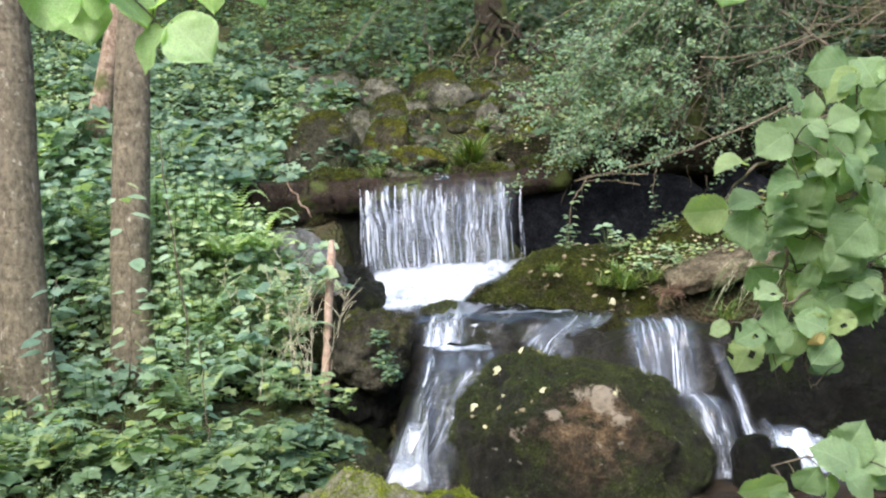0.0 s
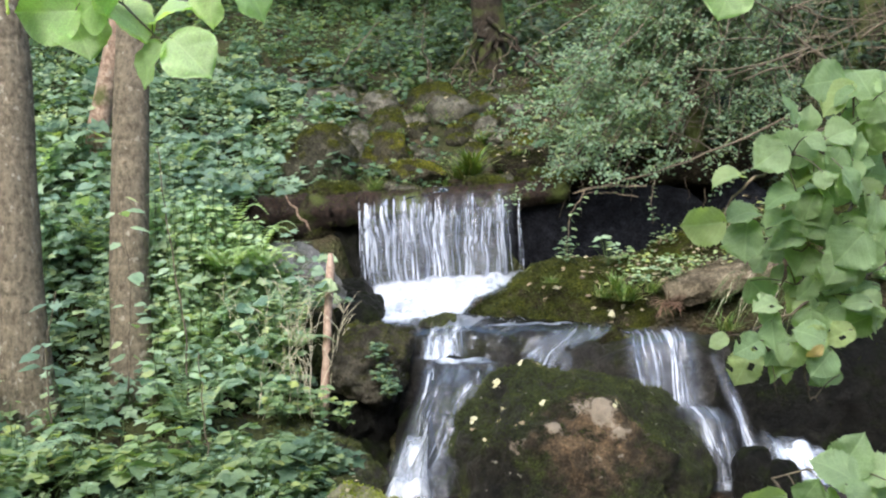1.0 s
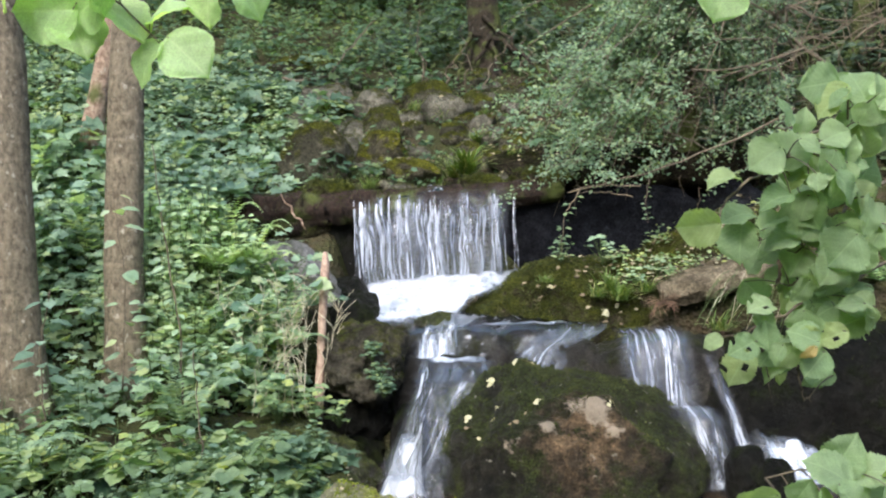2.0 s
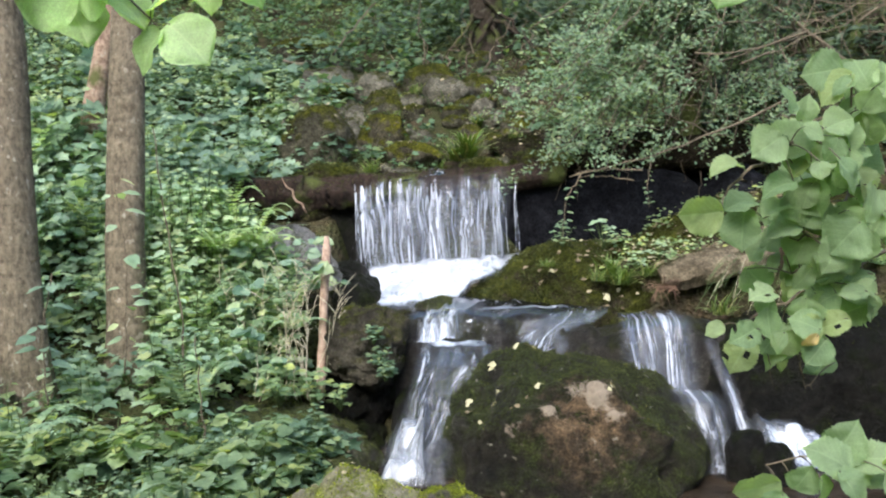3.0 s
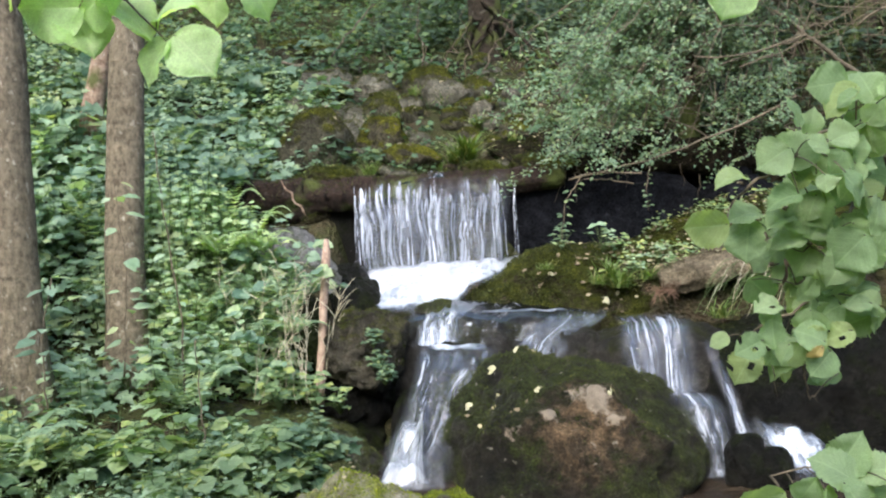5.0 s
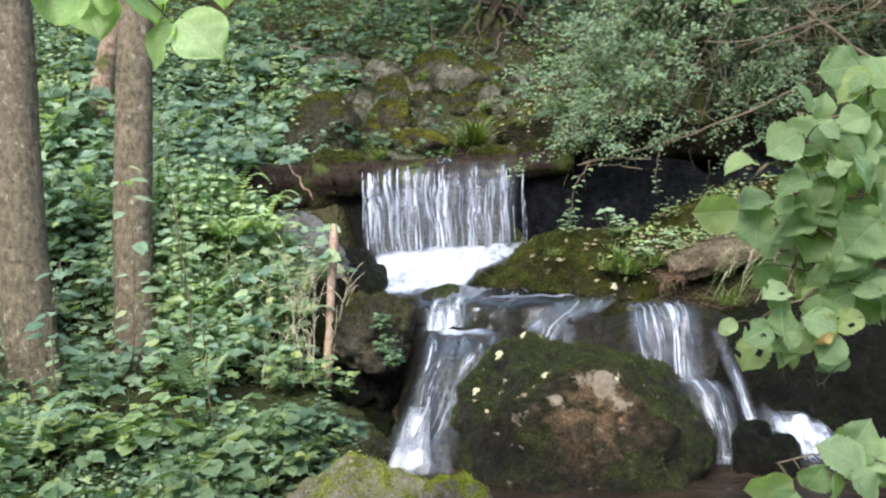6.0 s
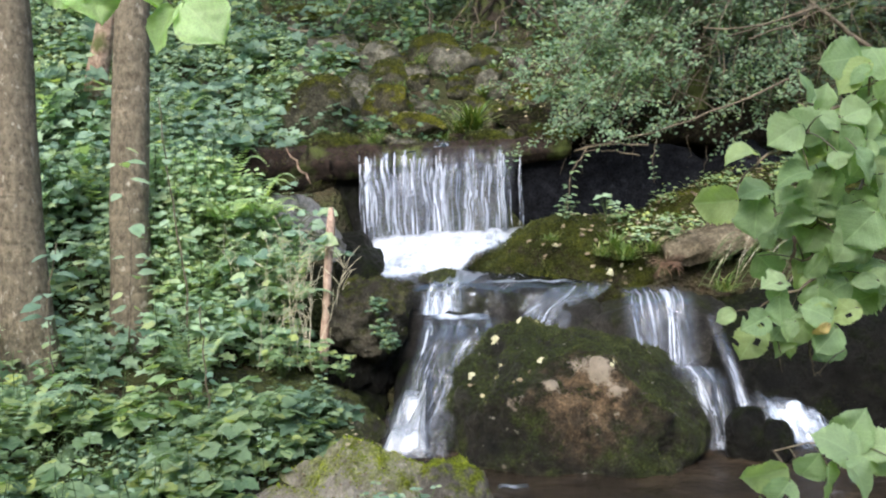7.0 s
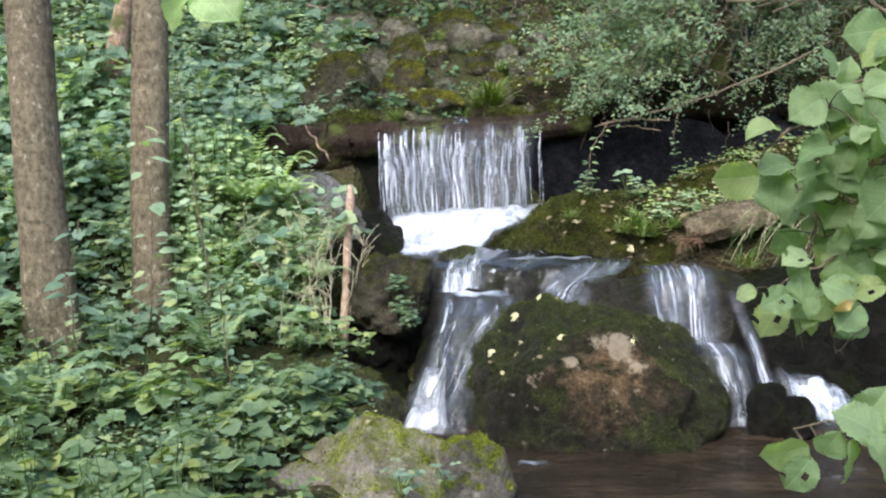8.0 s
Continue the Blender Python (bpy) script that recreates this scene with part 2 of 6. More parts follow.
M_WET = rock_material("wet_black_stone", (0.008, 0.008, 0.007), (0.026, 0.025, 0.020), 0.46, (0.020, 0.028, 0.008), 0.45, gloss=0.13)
M_LEDGE = rock_material("wet_ledge_stone", (0.018, 0.017, 0.015), (0.080, 0.073, 0.060), 0.42, (0.036, 0.042, 0.012), 0.4, gloss=0.25)
M_GREY = rock_material("grey_stone", (0.10, 0.095, 0.072), (0.34, 0.32, 0.25), 0.25, (0.100, 0.108, 0.026), 0.9, gloss=0.05, upward=0.55)
# Mossy tops over dark fronts also put top light and front shade into colour.
M_STONE_MOSS = rock_material("olive_mossy_stone", (0.050, 0.047, 0.032), (0.20, 0.187, 0.135), 0.42, (0.135, 0.145, 0.032), 0.9, gloss=0.04, upward=0.85)
M_SLAB = rock_material("brown_slab_stone", (0.10, 0.082, 0.052), (0.46, 0.385, 0.265), 0.26, (0.06, 0.066, 0.02), 0.85, gloss=0.06)
M_FRONT = rock_material("pale_mossy_stone", (0.30, 0.27, 0.22), (0.62, 0.565, 0.47), 0.74, (0.33, 0.40, 0.04), 0.85, gloss=0.06, grain=0.45, upward=-0.08, patch_size=2.7)
M_KNOB = rock_material("grey_mossy_stone", (0.10, 0.092, 0.075), (0.32, 0.295, 0.25), 0.10, (0.28, 0.34, 0.035), 0.8, gloss=0.08, grain=0.8, upward=0.9)
# Brighter moss here; its dark fronts paint the same lit-from-above look.
M_STONE_BRIGHT = rock_material("bright_mossy_stone", (0.045, 0.040, 0.026), (0.16, 0.145, 0.10), 0.52, (0.19, 0.195, 0.036), 0.9, gloss=0.04, upward=0.85)
M_CUSHION = rock_material("bright_moss_cushion", (0.14, 0.12, 0.08), (0.32, 0.28, 0.20), 0.95, (0.27, 0.33, 0.035), 0.9, gloss=0.04, grain=0.6, upward=0.1)
M_PINK = rock_material("pale_pinkish_stone", (0.34, 0.295, 0.25), (0.66, 0.58, 0.50), 0.52, (0.30, 0.36, 0.04), 0.85, gloss=0.06, grain=0.5, upward=0.1, patch_size=4.0)
M_EARTH = rock_material("dark_bank_earth", (0.018, 0.0155, 0.011), (0.070, 0.057, 0.039), 0.34, (0.030, 0.034, 0.012), 0.95, gloss=0.03)
M_TURF = rock_material("moss_cushion", (0.034, 0.030, 0.018), (0.12, 0.104, 0.064), 0.62, (0.102, 0.116, 0.027), 0.9, gloss=0.04, grain=1.2)
M_BARK = bark_material("grey_brown_bark", (0.098, 0.081, 0.054), (0.285, 0.240, 0.168), 0.85)
M_BARK_RED = bark_material("peeling_reddish_bark", (0.17, 0.105, 0.07), (0.50, 0.37, 0.27), 0.95, 0.25)
M_LOG = bark_material("wet_mossy_log_wood", (0.010, 0.0068, 0.005), (0.046, 0.029, 0.021), 0.1, 0.35)
M_TREE_DARK = bark_material("dark_mossy_bark", (0.018, 0.014, 0.009), (0.055, 0.042, 0.028), 0.2, 0.5)
M_BARK_MOSS = bark_material("mossy_bark", (0.05, 0.04, 0.025), (0.13, 0.10, 0.06), 0.5, 0.8)
M_TWIG = plain_material("brown_twig_bark", (0.045, 0.036, 0.024), (0.19, 0.155, 0.105), 60)
M_DEAD = plain_material("bare_pale_wood", (0.17, 0.105, 0.075), (0.50, 0.37, 0.28), 30)
M_STALK = plain_material("dry_straw_stalk", (0.40, 0.36, 0.24), (0.62, 0.57, 0.42), 40)
M_STEM = plain_material("green_stem", (0.06, 0.10, 0.03), (0.12, 0.17, 0.06), 40)
M_UNDER = leaf_material("bramble_leaf", (0.120, 0.210, 0.155), (0.285, 0.400, 0.310), (0.35, 0.44, 0.25), 0.06, 0.4, 0.42)
M_NEAR = leaf_material("near_bramble_leaf", (0.115, 0.195, 0.100), (0.275, 0.375, 0.205), (0.38, 0.44, 0.16), 0.12, 0.4, 0.45)
M_BRIGHT = leaf_material("pale_herb_leaf", (0.205, 0.310, 0.210), (0.37, 0.49, 0.35), (0.43, 0.50, 0.27), 0.10, 0.4, 0.45)
M_PALE_GREY = rock_material("pale_grey_stone", (0.19, 0.188, 0.18), (0.42, 0.415, 0.40), 0.38, (0.09, 0.105, 0.03), 0.8, gloss=0.08, grain=0.7)
# Near-black: the hollow's shadow is put into the stone colour.
M_VOID = rock_material("shaded_hollow_stone", (0.012, 0.0125, 0.016), (0.034, 0.035, 0.042), 0.2, (0.010, 0.012, 0.006), 0.9, gloss=0.04)
M_SLOPE = leaf_material("slope_ivy_leaf", (0.050, 0.105, 0.062), (0.210, 0.310, 0.215), (0.28, 0.35, 0.15), 0.08, 0.4, 0.42)
# Darker copy of the ivy leaf with deep shade put into its colour.
M_SHADE = leaf_material("shaded_leaf", (0.018, 0.036, 0.020), (0.055, 0.090, 0.050), (0.09, 0.12, 0.05), 0.1, 0.2, 0.5)
M_FAR = leaf_material("ivy_leaf", (0.040, 0.090, 0.050), (0.130, 0.215, 0.120), (0.19, 0.24, 0.09), 0.12, 0.4, 0.40)
M_BUSH = leaf_material("shrub_leaf", (0.120, 0.195, 0.130), (0.215, 0.305, 0.200), (0.26, 0.33, 0.17), 0.06, 0.4, 0.48)
M_HAZEL = leaf_material("hazel_leaf", (0.215, 0.325, 0.170), (0.365, 0.480, 0.280), (0.33, 0.42, 0.19), 0.10, 0.5, 0.5, True, False)
# Sunlight on these leaves is put into their much brighter colour.
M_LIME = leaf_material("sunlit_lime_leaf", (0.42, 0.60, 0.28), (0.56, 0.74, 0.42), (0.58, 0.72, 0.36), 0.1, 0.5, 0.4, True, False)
M_YELLOW = leaf_material("yellowed_leaf", (0.55, 0.42, 0.16), (0.65, 0.52, 0.24), (0.6, 0.5, 0.25), 0.1, 0.2, 0.5, True, False)
M_FERN = leaf_material("pale_fern_leaf", (0.29, 0.42, 0.24), (0.45, 0.57, 0.36), (0.48, 0.56, 0.30), 0.1, 0.4, 0.5)
M_GRASS = leaf_material("grass_blade", (0.07, 0.13, 0.03), (0.16, 0.23, 0.06), (0.30, 0.30, 0.12), 0.2)
M_LITTER = leaf_material("brown_leaf_litter", (0.060, 0.046, 0.024), (0.175, 0.138, 0.080), (0.36, 0.32, 0.21), 0.3, 0.1, 0.7)
M_PALE_LEAF = leaf_material("pale_fallen_leaf", (0.46, 0.44, 0.27), (0.60, 0.58, 0.40), (0.42, 0.38, 0.22), 0.2, 0.15, 0.55, False, False)
M_FALL = water_material("falling_water", (60.0, 2.4), 0.45, 0.66, 0.25, (0.60, 0.65, 0.75), film=(0.14, 0.16, 0.20), swirl=1.0)
M_LIP = water_material("thin_water_film", (26.0, 3.0), 0.54, 0.64, 0.0, (0.50, 0.54, 0.60), 0.25, 0.20, film=(0.10, 0.115, 0.13))
M_SLIDE = water_material("sliding_water", (46.0, 5.0), 0.49, 0.70, 0.17, (0.58, 0.63, 0.71), 0.2, 0.3, film=(0.15, 0.17, 0.20), swirl=0.8)
M_SPLASH = water_material("splashing_water", (26.0, 6.0), 0.40, 0.63, 0.12, (0.72, 0.78, 0.87), 0.3, film=(0.26, 0.30, 0.36))
M_HUMP = water_material("arching_water", (50.0, 5.0), 0.45, 0.67, 0.20, (0.60, 0.65, 0.74), 0.2, 0.3, film=(0.19, 0.21, 0.25), swirl=1.2)
M_LINE = water_material("broken_white_water", (22.0, 9.0), 0.47, 0.64, 0.05, (0.66, 0.71, 0.80), 0.3, film=(0.16, 0.18, 0.22))
M_FOAM = water_material("white_foam", (16.0, 9.0), 0.34, 0.66, 0.30, (0.70, 0.74, 0.80), 0.3, film=(0.28, 0.32, 0.38))
M_POOL = pool_material()


# ---- builders ----
def mesh_from(name, verts, faces, mat, smooth=True, uvs=None, air=None):
    me = bpy.data.meshes.new(name)
    me.from_pydata(verts if isinstance(verts, list) else verts.tolist(), [], faces if isinstance(faces, list) else faces.tolist())
    if uvs is not None:
        layer = me.uv_layers.new(name="UVMap")
        idx = np.empty(len(me.loops), dtype=np.int32)
        me.loops.foreach_get("vertex_index", idx)
        layer.data.foreach_set("uv", np.asarray(uvs, dtype=np.float32)[idx].ravel())
    if air is not None:
        me.attributes.new("air", "FLOAT", "POINT").data.foreach_set("value", air)
    if smooth:
        me.polygons.foreach_set("use_smooth", [True] * len(me.polygons))
    me.materials.append(mat)
    me.update()
    return me


def part(name, me, parent, label=""):
    ob = new(name, me)
    ob.parent = parent
    return tagged(ob, label)


def thing(name, label, category, me=None, at=(0, 0, 0), group="", kind=""):
    ob = new(name, me)
    ob.location = at
    return tagged(ob, label, category, group, kind)


def step(a, b, x):
    k = np.clip((np.asarray(x, float) - a) / (b - a), 0, 1)
    return k * k * (3 - 2 * k)


def fbm(p, scale, octaves=4):
    return noise.fractal(Vector(p) * scale, 1.0, 2.0, octaves)


def tube(points, radii, seg=6):
    """Verts and faces of a round rod along points, closed at both ends."""
    pts = [Vector(p) for p in points]
    verts, faces = [], []
    side = None
    for i, p in enumerate(pts):
        d = (pts[min(i + 1, len(pts) - 1)] - pts[max(i - 1, 0)]).normalized()
        if side is None:
            side = d.orthogonal().normalized()
        side = (side - d * side.dot(d)).normalized()
        other = d.cross(side)
        for k in range(seg):
            a = 2 * math.pi * k / seg
            verts.append(tuple(p + (side * math.cos(a) + other * math.sin(a)) * radii[i]))
    for i in range(len(pts) - 1):
        for k in range(seg):
            a, b = i * seg + k, i * seg + (k + 1) % seg
            faces.append((a, b, b + seg, a + seg))
    faces.append(tuple(range(seg))[::-1])
    n = (len(pts) - 1) * seg
    faces.append(tuple(range(n, n + seg)))
    return verts, faces


def tubes(lines, seg=5):
    """Many rods joined: lines of (points, radii)."""
    verts, faces = [], []
    for pts, rad in lines:
        v, f = tube(pts, rad, seg)
        o = len(verts)
        verts += v
        faces += [tuple(i + o for i in q) for q in f]
    return verts, faces


def arc(a, b, sag=0.0, n=8, wobble=0.0, seed=0):
    """Points from a to b that bow upwards by sag and wander a little."""
    a, b = Vector(a), Vector(b)
    rnd = random.Random(seed)
    pts = []
    for i in range(n + 1):
        k = i / n
        p = a.lerp(b, k) + Vector((0, 0, sag * 4 * k * (1 - k)))
        if 0 < i < n:
            p += Vector([rnd.uniform(-1, 1) * wobble for _ in range(3)])
        pts.append(p)
    return pts


def rock_mesh(name, radii, mat, seed, power=2.4, amp=0.16, sub=4, grain=0.02, lean=0.0, facets=(), dents=()):
    """A worn stone: a rounded block with broad facets, dents and grain."""
    bm = bmesh.new()
    bmesh.ops.create_icosphere(bm, subdivisions=sub, radius=1.0)
    rnd = random.Random(seed)
    off = Vector((rnd.uniform(-50, 50), rnd.uniform(-50, 50), rnd.uniform(-50, 50)))
    cuts = [(Vector((rnd.gauss(0, 1), rnd.gauss(0, 1), rnd.gauss(0, 0.8))).normalized(), rnd.uniform(0.78, 0.95)) for _ in range(7)]
    crisp = 0.95 if facets else 0.75
    if facets:
        cuts = [(Vector(n).normalized(), h) for n, h in facets]
    r = Vector(radii)
    small = min(radii)
    for v in bm.verts:
        d = v.co.normalized()
        k = (abs(d.x) ** power + abs(d.y) ** power + abs(d.z) ** power) ** (-1 / power)
        p = d * k
        for n, h in cuts:
            over = p.dot(n) - h
            if over > 0:
                p -= n * over * crisp
        q = Vector((p.x * r.x, p.y * r.y, p.z * r.z))
        q += d * small * amp * fbm(q + off, 1.6 / max(small, 0.1) * 0.5, 4) * 1.3
        q += d * small * amp * 0.8 * (0.35 - abs(fbm(q + off, 1.8 / max(small, 0.1), 3)))
        q += d * small * amp * 0.22 * (0.3 - abs(fbm(q + off * 2, 5.5 / max(small, 0.1), 3)))
        q += d * grain * (abs(fbm(q + off, 9.0, 4)) - 0.3)
        q.x += lean * q.z
        for c, wide, deep in dents:
            q -= d * deep * math.exp(-((q - Vector(c)).length / wide) ** 2)
        v.co = q
    for f in bm.faces:
        f.smooth = True
    me = bpy.data.meshes.new(name)
    bm.to_mesh(me)
    bm.free()
    me.materials.append(mat)
    return me


SOLID = []


def rock(name, at, radii, mat, seed, label, category="rock", power=2.4, amp=0.16, sub=4, turn=(0, 0, 0), group="", grain=0.02, lean=0.0, facets=(), dents=()):
    ob = thing(name, label, category, rock_mesh(name, radii, mat, seed, power, amp, sub, grain, lean, facets, dents), at, group)
    ob.rotation_euler = [radians(a) for a in turn]
    SOLID.append(ob)
    return ob


# leaf templates: points (across, along, lift) and faces
OVATE = (np.array([(0, 0, 0), (-0.30, 0.28, 0.05), (0, 0.35, 0), (0.30, 0.28, 0.05), (-0.27, 0.62, 0.03), (0, 0.68, -0.02), (0.27, 0.62, 0.03), (0, 1.0, -0.08)]),
         [(0, 2, 1), (0, 3, 2), (1, 2, 5, 4), (2, 3, 6, 5), (4, 5, 7), (5, 6, 7)])
SMALL = (np.array([(0, 0, 0), (-0.28, 0.5, 0.06), (0, 0.5, 0), (0.28, 0.5, 0.06), (0, 1.0, -0.05)]),
         [(0, 2, 1), (0, 3, 2), (1, 2, 4), (2, 3, 4)])
LOBED = (np.array([(0, 0, 0), (-0.42, 0.12, 0.03), (-0.25, 0.35, 0.02), (-0.48, 0.58, 0.03), (-0.18, 0.66, 0), (0, 1.0, -0.08), (0.18, 0.66, 0), (0.48, 0.58, 0.03), (0.25, 0.35, 0.02), (0.42, 0.12, 0.03), (0, 0.4, -0.03)]),
         [(0, 10, 1), (1, 10, 2), (2, 10, 3), (3, 10, 4), (4, 10, 5), (5, 10, 6), (6, 10, 7), (7, 10, 8), (8, 10, 9), (9, 10, 0)])
BLADE = (np.array([(-0.03, 0, 0), (0.03, 0, 0), (-0.028, 0.4, 0.10), (0.028, 0.4, 0.10), (-0.018, 0.75, 0.06), (0.018, 0.75, 0.06), (0, 1.0, -0.08)]),
         [(0, 1, 3, 2), (2, 3, 5, 4), (4, 5, 6)])


def leaves(name, spots, mat, shape=OVATE):
    """One mesh of many leaves. spots: rows of base point, way of the tip, upper side, length."""
    base = np.array([s[0] for s in spots], float)
    along = np.array([s[1] for s in spots], float)
    face = np.array([s[2] for s in spots], float)
    size = np.array([s[3] for s in spots], float)[:, None, None]
    along /= np.linalg.norm(along, axis=1, keepdims=True) + 1e-9
    across = np.cross(along, face)
    across /= np.linalg.norm(across, axis=1, keepdims=True) + 1e-9
    up = np.cross(across, along)
    pts, quads = shape
    v = base[:, None] + size * (pts[None, :, 0:1] * across[:, None] + pts[None, :, 1:2] * along[:, None] + pts[None, :, 2:3] * up[:, None])
    n = len(pts)
    faces = [tuple(i + k * n for i in q) for k in range(len(base)) for q in quads]
    return mesh_from(name, v.reshape(-1, 3), faces, mat, smooth=False)


# ---- the ground: one sheet from the pool up the wooded slope ----
def ground_height(x, y):
    x, y = np.asarray(x, float), np.asarray(y, float)
    slope = 0.40 * np.clip(y - 6.5, 0, 9) + 0.22 * np.clip(y - 15.5, 0, 40) - 0.02 * np.clip(y - 60, 0, 200)
    bed = -0.35 + 0.6 * step(4.75, 5.2, y) + 0.38 * step(5.2, 5.6, y) + 0.72 * step(6.12, 6.32, y) + 0.07 * step(6.3, 6.6, y) + slope
    left = 0.05 + 0.10 * step(2.2, 3.2, y) + 0.18 * step(3.4, 4.7, y) + 0.62 * step(4.75, 5.7, y) + 0.47 * step(5.5, 6.6, y) + slope
    left = left + 0.20 * step(-1.0, -3.5, x) * step(3, 5, y) + 0.25 * np.clip(-x - 4, 0, 30)
    back = step(6.3, 6.9, y - 0.55 * step(0.4, 0.7, x) * step(1.9, 1.6, x))
    right = 0.07 + 0.75 * step(4.5, 5.1, y) + 0.10 * step(5.0, 5.6, y) + 0.50 * back + slope * step(6.3, 7.3, y)
    right = right + 0.5 * step(2.0, 3.2, x) * step(4.2, 5.5, y) + 0.25 * np.clip(x - 4, 0, 30)
    xl = -0.12 - 0.45 * step(3.9, 4.6, y) + 0.10 * step(4.9, 5.4, y)
    xr = 2.30 + 0.16 * np.sin(2.6 * y) * step(4.6, 4.2, y) - 1.70 * step(4.8, 5.4, y) + 0.1 * step(5.6, 6.3, y)
    wl = step(xl, xl - 0.22, x)
    wr = step(xr, xr + 0.35, x)
    fade = step(6.6, 7.6, y)
    bed = bed + fade * 0.05
    near = step(2.7, 2.0, y + 0.20 * np.sin(1.7 * x + 0.5) + 0.09 * np.sin(4.3 * x))
    z = bed * (1 - wl) * (1 - wr) + left * wl + right * wr * (1 - wl)
    # Unseen banks behind and beside, raised to block the low sky.
    ring = 0.55 * np.clip(-y - 3.0, 0, 12) + 0.35 * np.clip(np.abs(x) - 5.0, 0, 12) * step(7.0, 3.0, y)
    return z * (1 - near) + 0.08 * near + ring


def lumps(x, y):
    return 0.05 * noise.fractal(Vector((x * 1.7, y * 1.7, 3.1)), 1.0, 2.0, 4) + 0.015 * noise.noise(Vector((x * 9, y * 9, 1.0)))


def ground_at(x, y):
    return float(ground_height(x, y)) + lumps(x, y)


def ground_mesh():
    xs = np.concatenate([np.linspace(-160, -9, 30), np.linspace(-8.5, -3.2, 30), np.linspace(-3.1, 3.1, 156), np.linspace(3.3, 8.5, 30), np.linspace(9, 160, 30)])
    ys = np.concatenate([np.linspace(-120, -4, 24), np.linspace(-3, 2, 12), np.linspace(2.1, 8.6, 160), np.linspace(8.8, 16, 40), np.linspace(17, 260, 40)])
    gx, gy = np.meshgrid(xs, ys)
    gz = ground_height(gx, gy)
    verts = [(x, y, z + lumps(x, y)) for x, y, z in zip(gx.ravel(), gy.ravel(), gz.ravel())]
    n = len(xs)
    faces = [(j * n + i, j * n + i + 1, (j + 1) * n + i + 1, (j + 1) * n + i) for j in range(len(ys) - 1) for i in range(n - 1)]
    return mesh_from("ground", verts, faces, M_SOIL)


ground = thing("ground", "dark woodland soil with leaf litter and moss", "ground", ground_mesh(), kind="structure")
SOLID.append(ground)


# ---- water ----
def flow_sheet(name, profile, left, right, mat, across=60, along=40, ripple=0.012, seed=0, fine=14.0, bulge=0.0, wander=0.0, rise=0.0, soft=0.08, drift=0.0, clear=1.0):
    """A sheet of water that follows a profile of (y, z) between two edges of x, ridged along its flow."""
    prof = np.array(profile, float)
    seglen = np.r_[0, np.cumsum(np.hypot(*np.diff(prof, axis=0).T))]
    lx, rx = np.array(left, float), np.array(right, float)
    ks = np.linspace(0, 1, len(lx))
    verts, uvs, air = [], [], []
    for j in range(along + 1):
        d = seglen[-1] * j / along
        y, z = np.interp(d, seglen, prof[:, 0]), np.interp(d, seglen, prof[:, 1])
        a, b = np.interp(j / along, ks, lx), np.interp(j / along, ks, rx)
        for i in range(across + 1):
            s = i / across
            x = a + (b - a) * s
            w = noise.fractal(Vector((x * fine, d * 1.8 + seed, seed)), 1.0, 2.0, 3) * ripple
            edge = min(1.0, 6 * s, 6 * (1 - s))
            sway = wander * noise.fractal(Vector((x * 3.5, seed, 0.3)), 1.0, 2.0, 3)
            x += 0.018 * noise.noise(Vector((x * 5, d * 5, seed + 9))) + drift * d
            verts.append((x, y - w - bulge * 4 * s * (1 - s) + sway, z + w * 0.5 * edge + bulge * 2 * s * (1 - s) + 0.35 * sway + rise * s))
            uvs.append((lx[0] + (rx[0] - lx[0]) * s, d))
            air.append(float(step(0, soft, s) * step(1, 1 - soft, s) * (clear + (1 - clear) * j / along) * (0.12 + 0.88 * step(0.0, 0.05 + 0.62 * abs(noise.fractal(Vector((x * 9, seed, 4.4)), 1.0, 2.0, 3)), j / along))))
    n = across + 1
    faces = [(j * n + i, j * n + i + 1, (j + 1) * n + i + 1, (j + 1) * n + i) for j in range(along) for i in range(across)]
    return mesh_from(name, verts, faces, mat, uvs=uvs, air=air)


def strand_mesh(name, count, profile, x0, x1, mat, width=0.012, seed=1, reach=(0.6, 1.0), rise=0.0):
    """Separate ropes of falling water in front of the sheet."""
    rnd = random.Random(seed)
    prof = np.array(profile, float)
    seglen = np.r_[0, np.cumsum(np.hypot(*np.diff(prof, axis=0).T))]
    verts, faces, uvs = [], [], []
    for _ in range(count):
        s = rnd.random()
        x = x0 + (x1 - x0) * s
        w = width * rnd.uniform(0.3, 1.3)
        start, end = rnd.uniform(0, 0.15), rnd.uniform(*reach)
        drift = rnd.uniform(-0.01, 0.06)
        o = len(verts)
        n = 10
        for i in range(n + 1):
            k = start + (end - start) * i / n
            d = k * seglen[-1]
            y, z = np.interp(d, seglen, prof[:, 0]), np.interp(d, seglen, prof[:, 1]) + rise * s
            cx = x + drift * k + 0.014 * noise.noise(Vector((x * 30, d * 6, seed)))
            ww = w * (0.35 + 0.65 * math.sin(math.pi * min(1, 0.15 + 0.85 * i / n)))
            for sx, fy in ((-1, 0.0), (0, -0.6), (1, 0.0)):
                verts.append((cx + sx * ww, y - 0.01 + fy * ww, z))
                uvs.append((cx + sx * ww * 0.3, d))
        for i in range(n):
            for c in (0, 1):
                a = o + i * 3 + c
                faces.append((a, a + 1, a + 4, a + 3))
    return mesh_from(name, verts, faces, mat, uvs=uvs, air=[1.0] * len(verts))


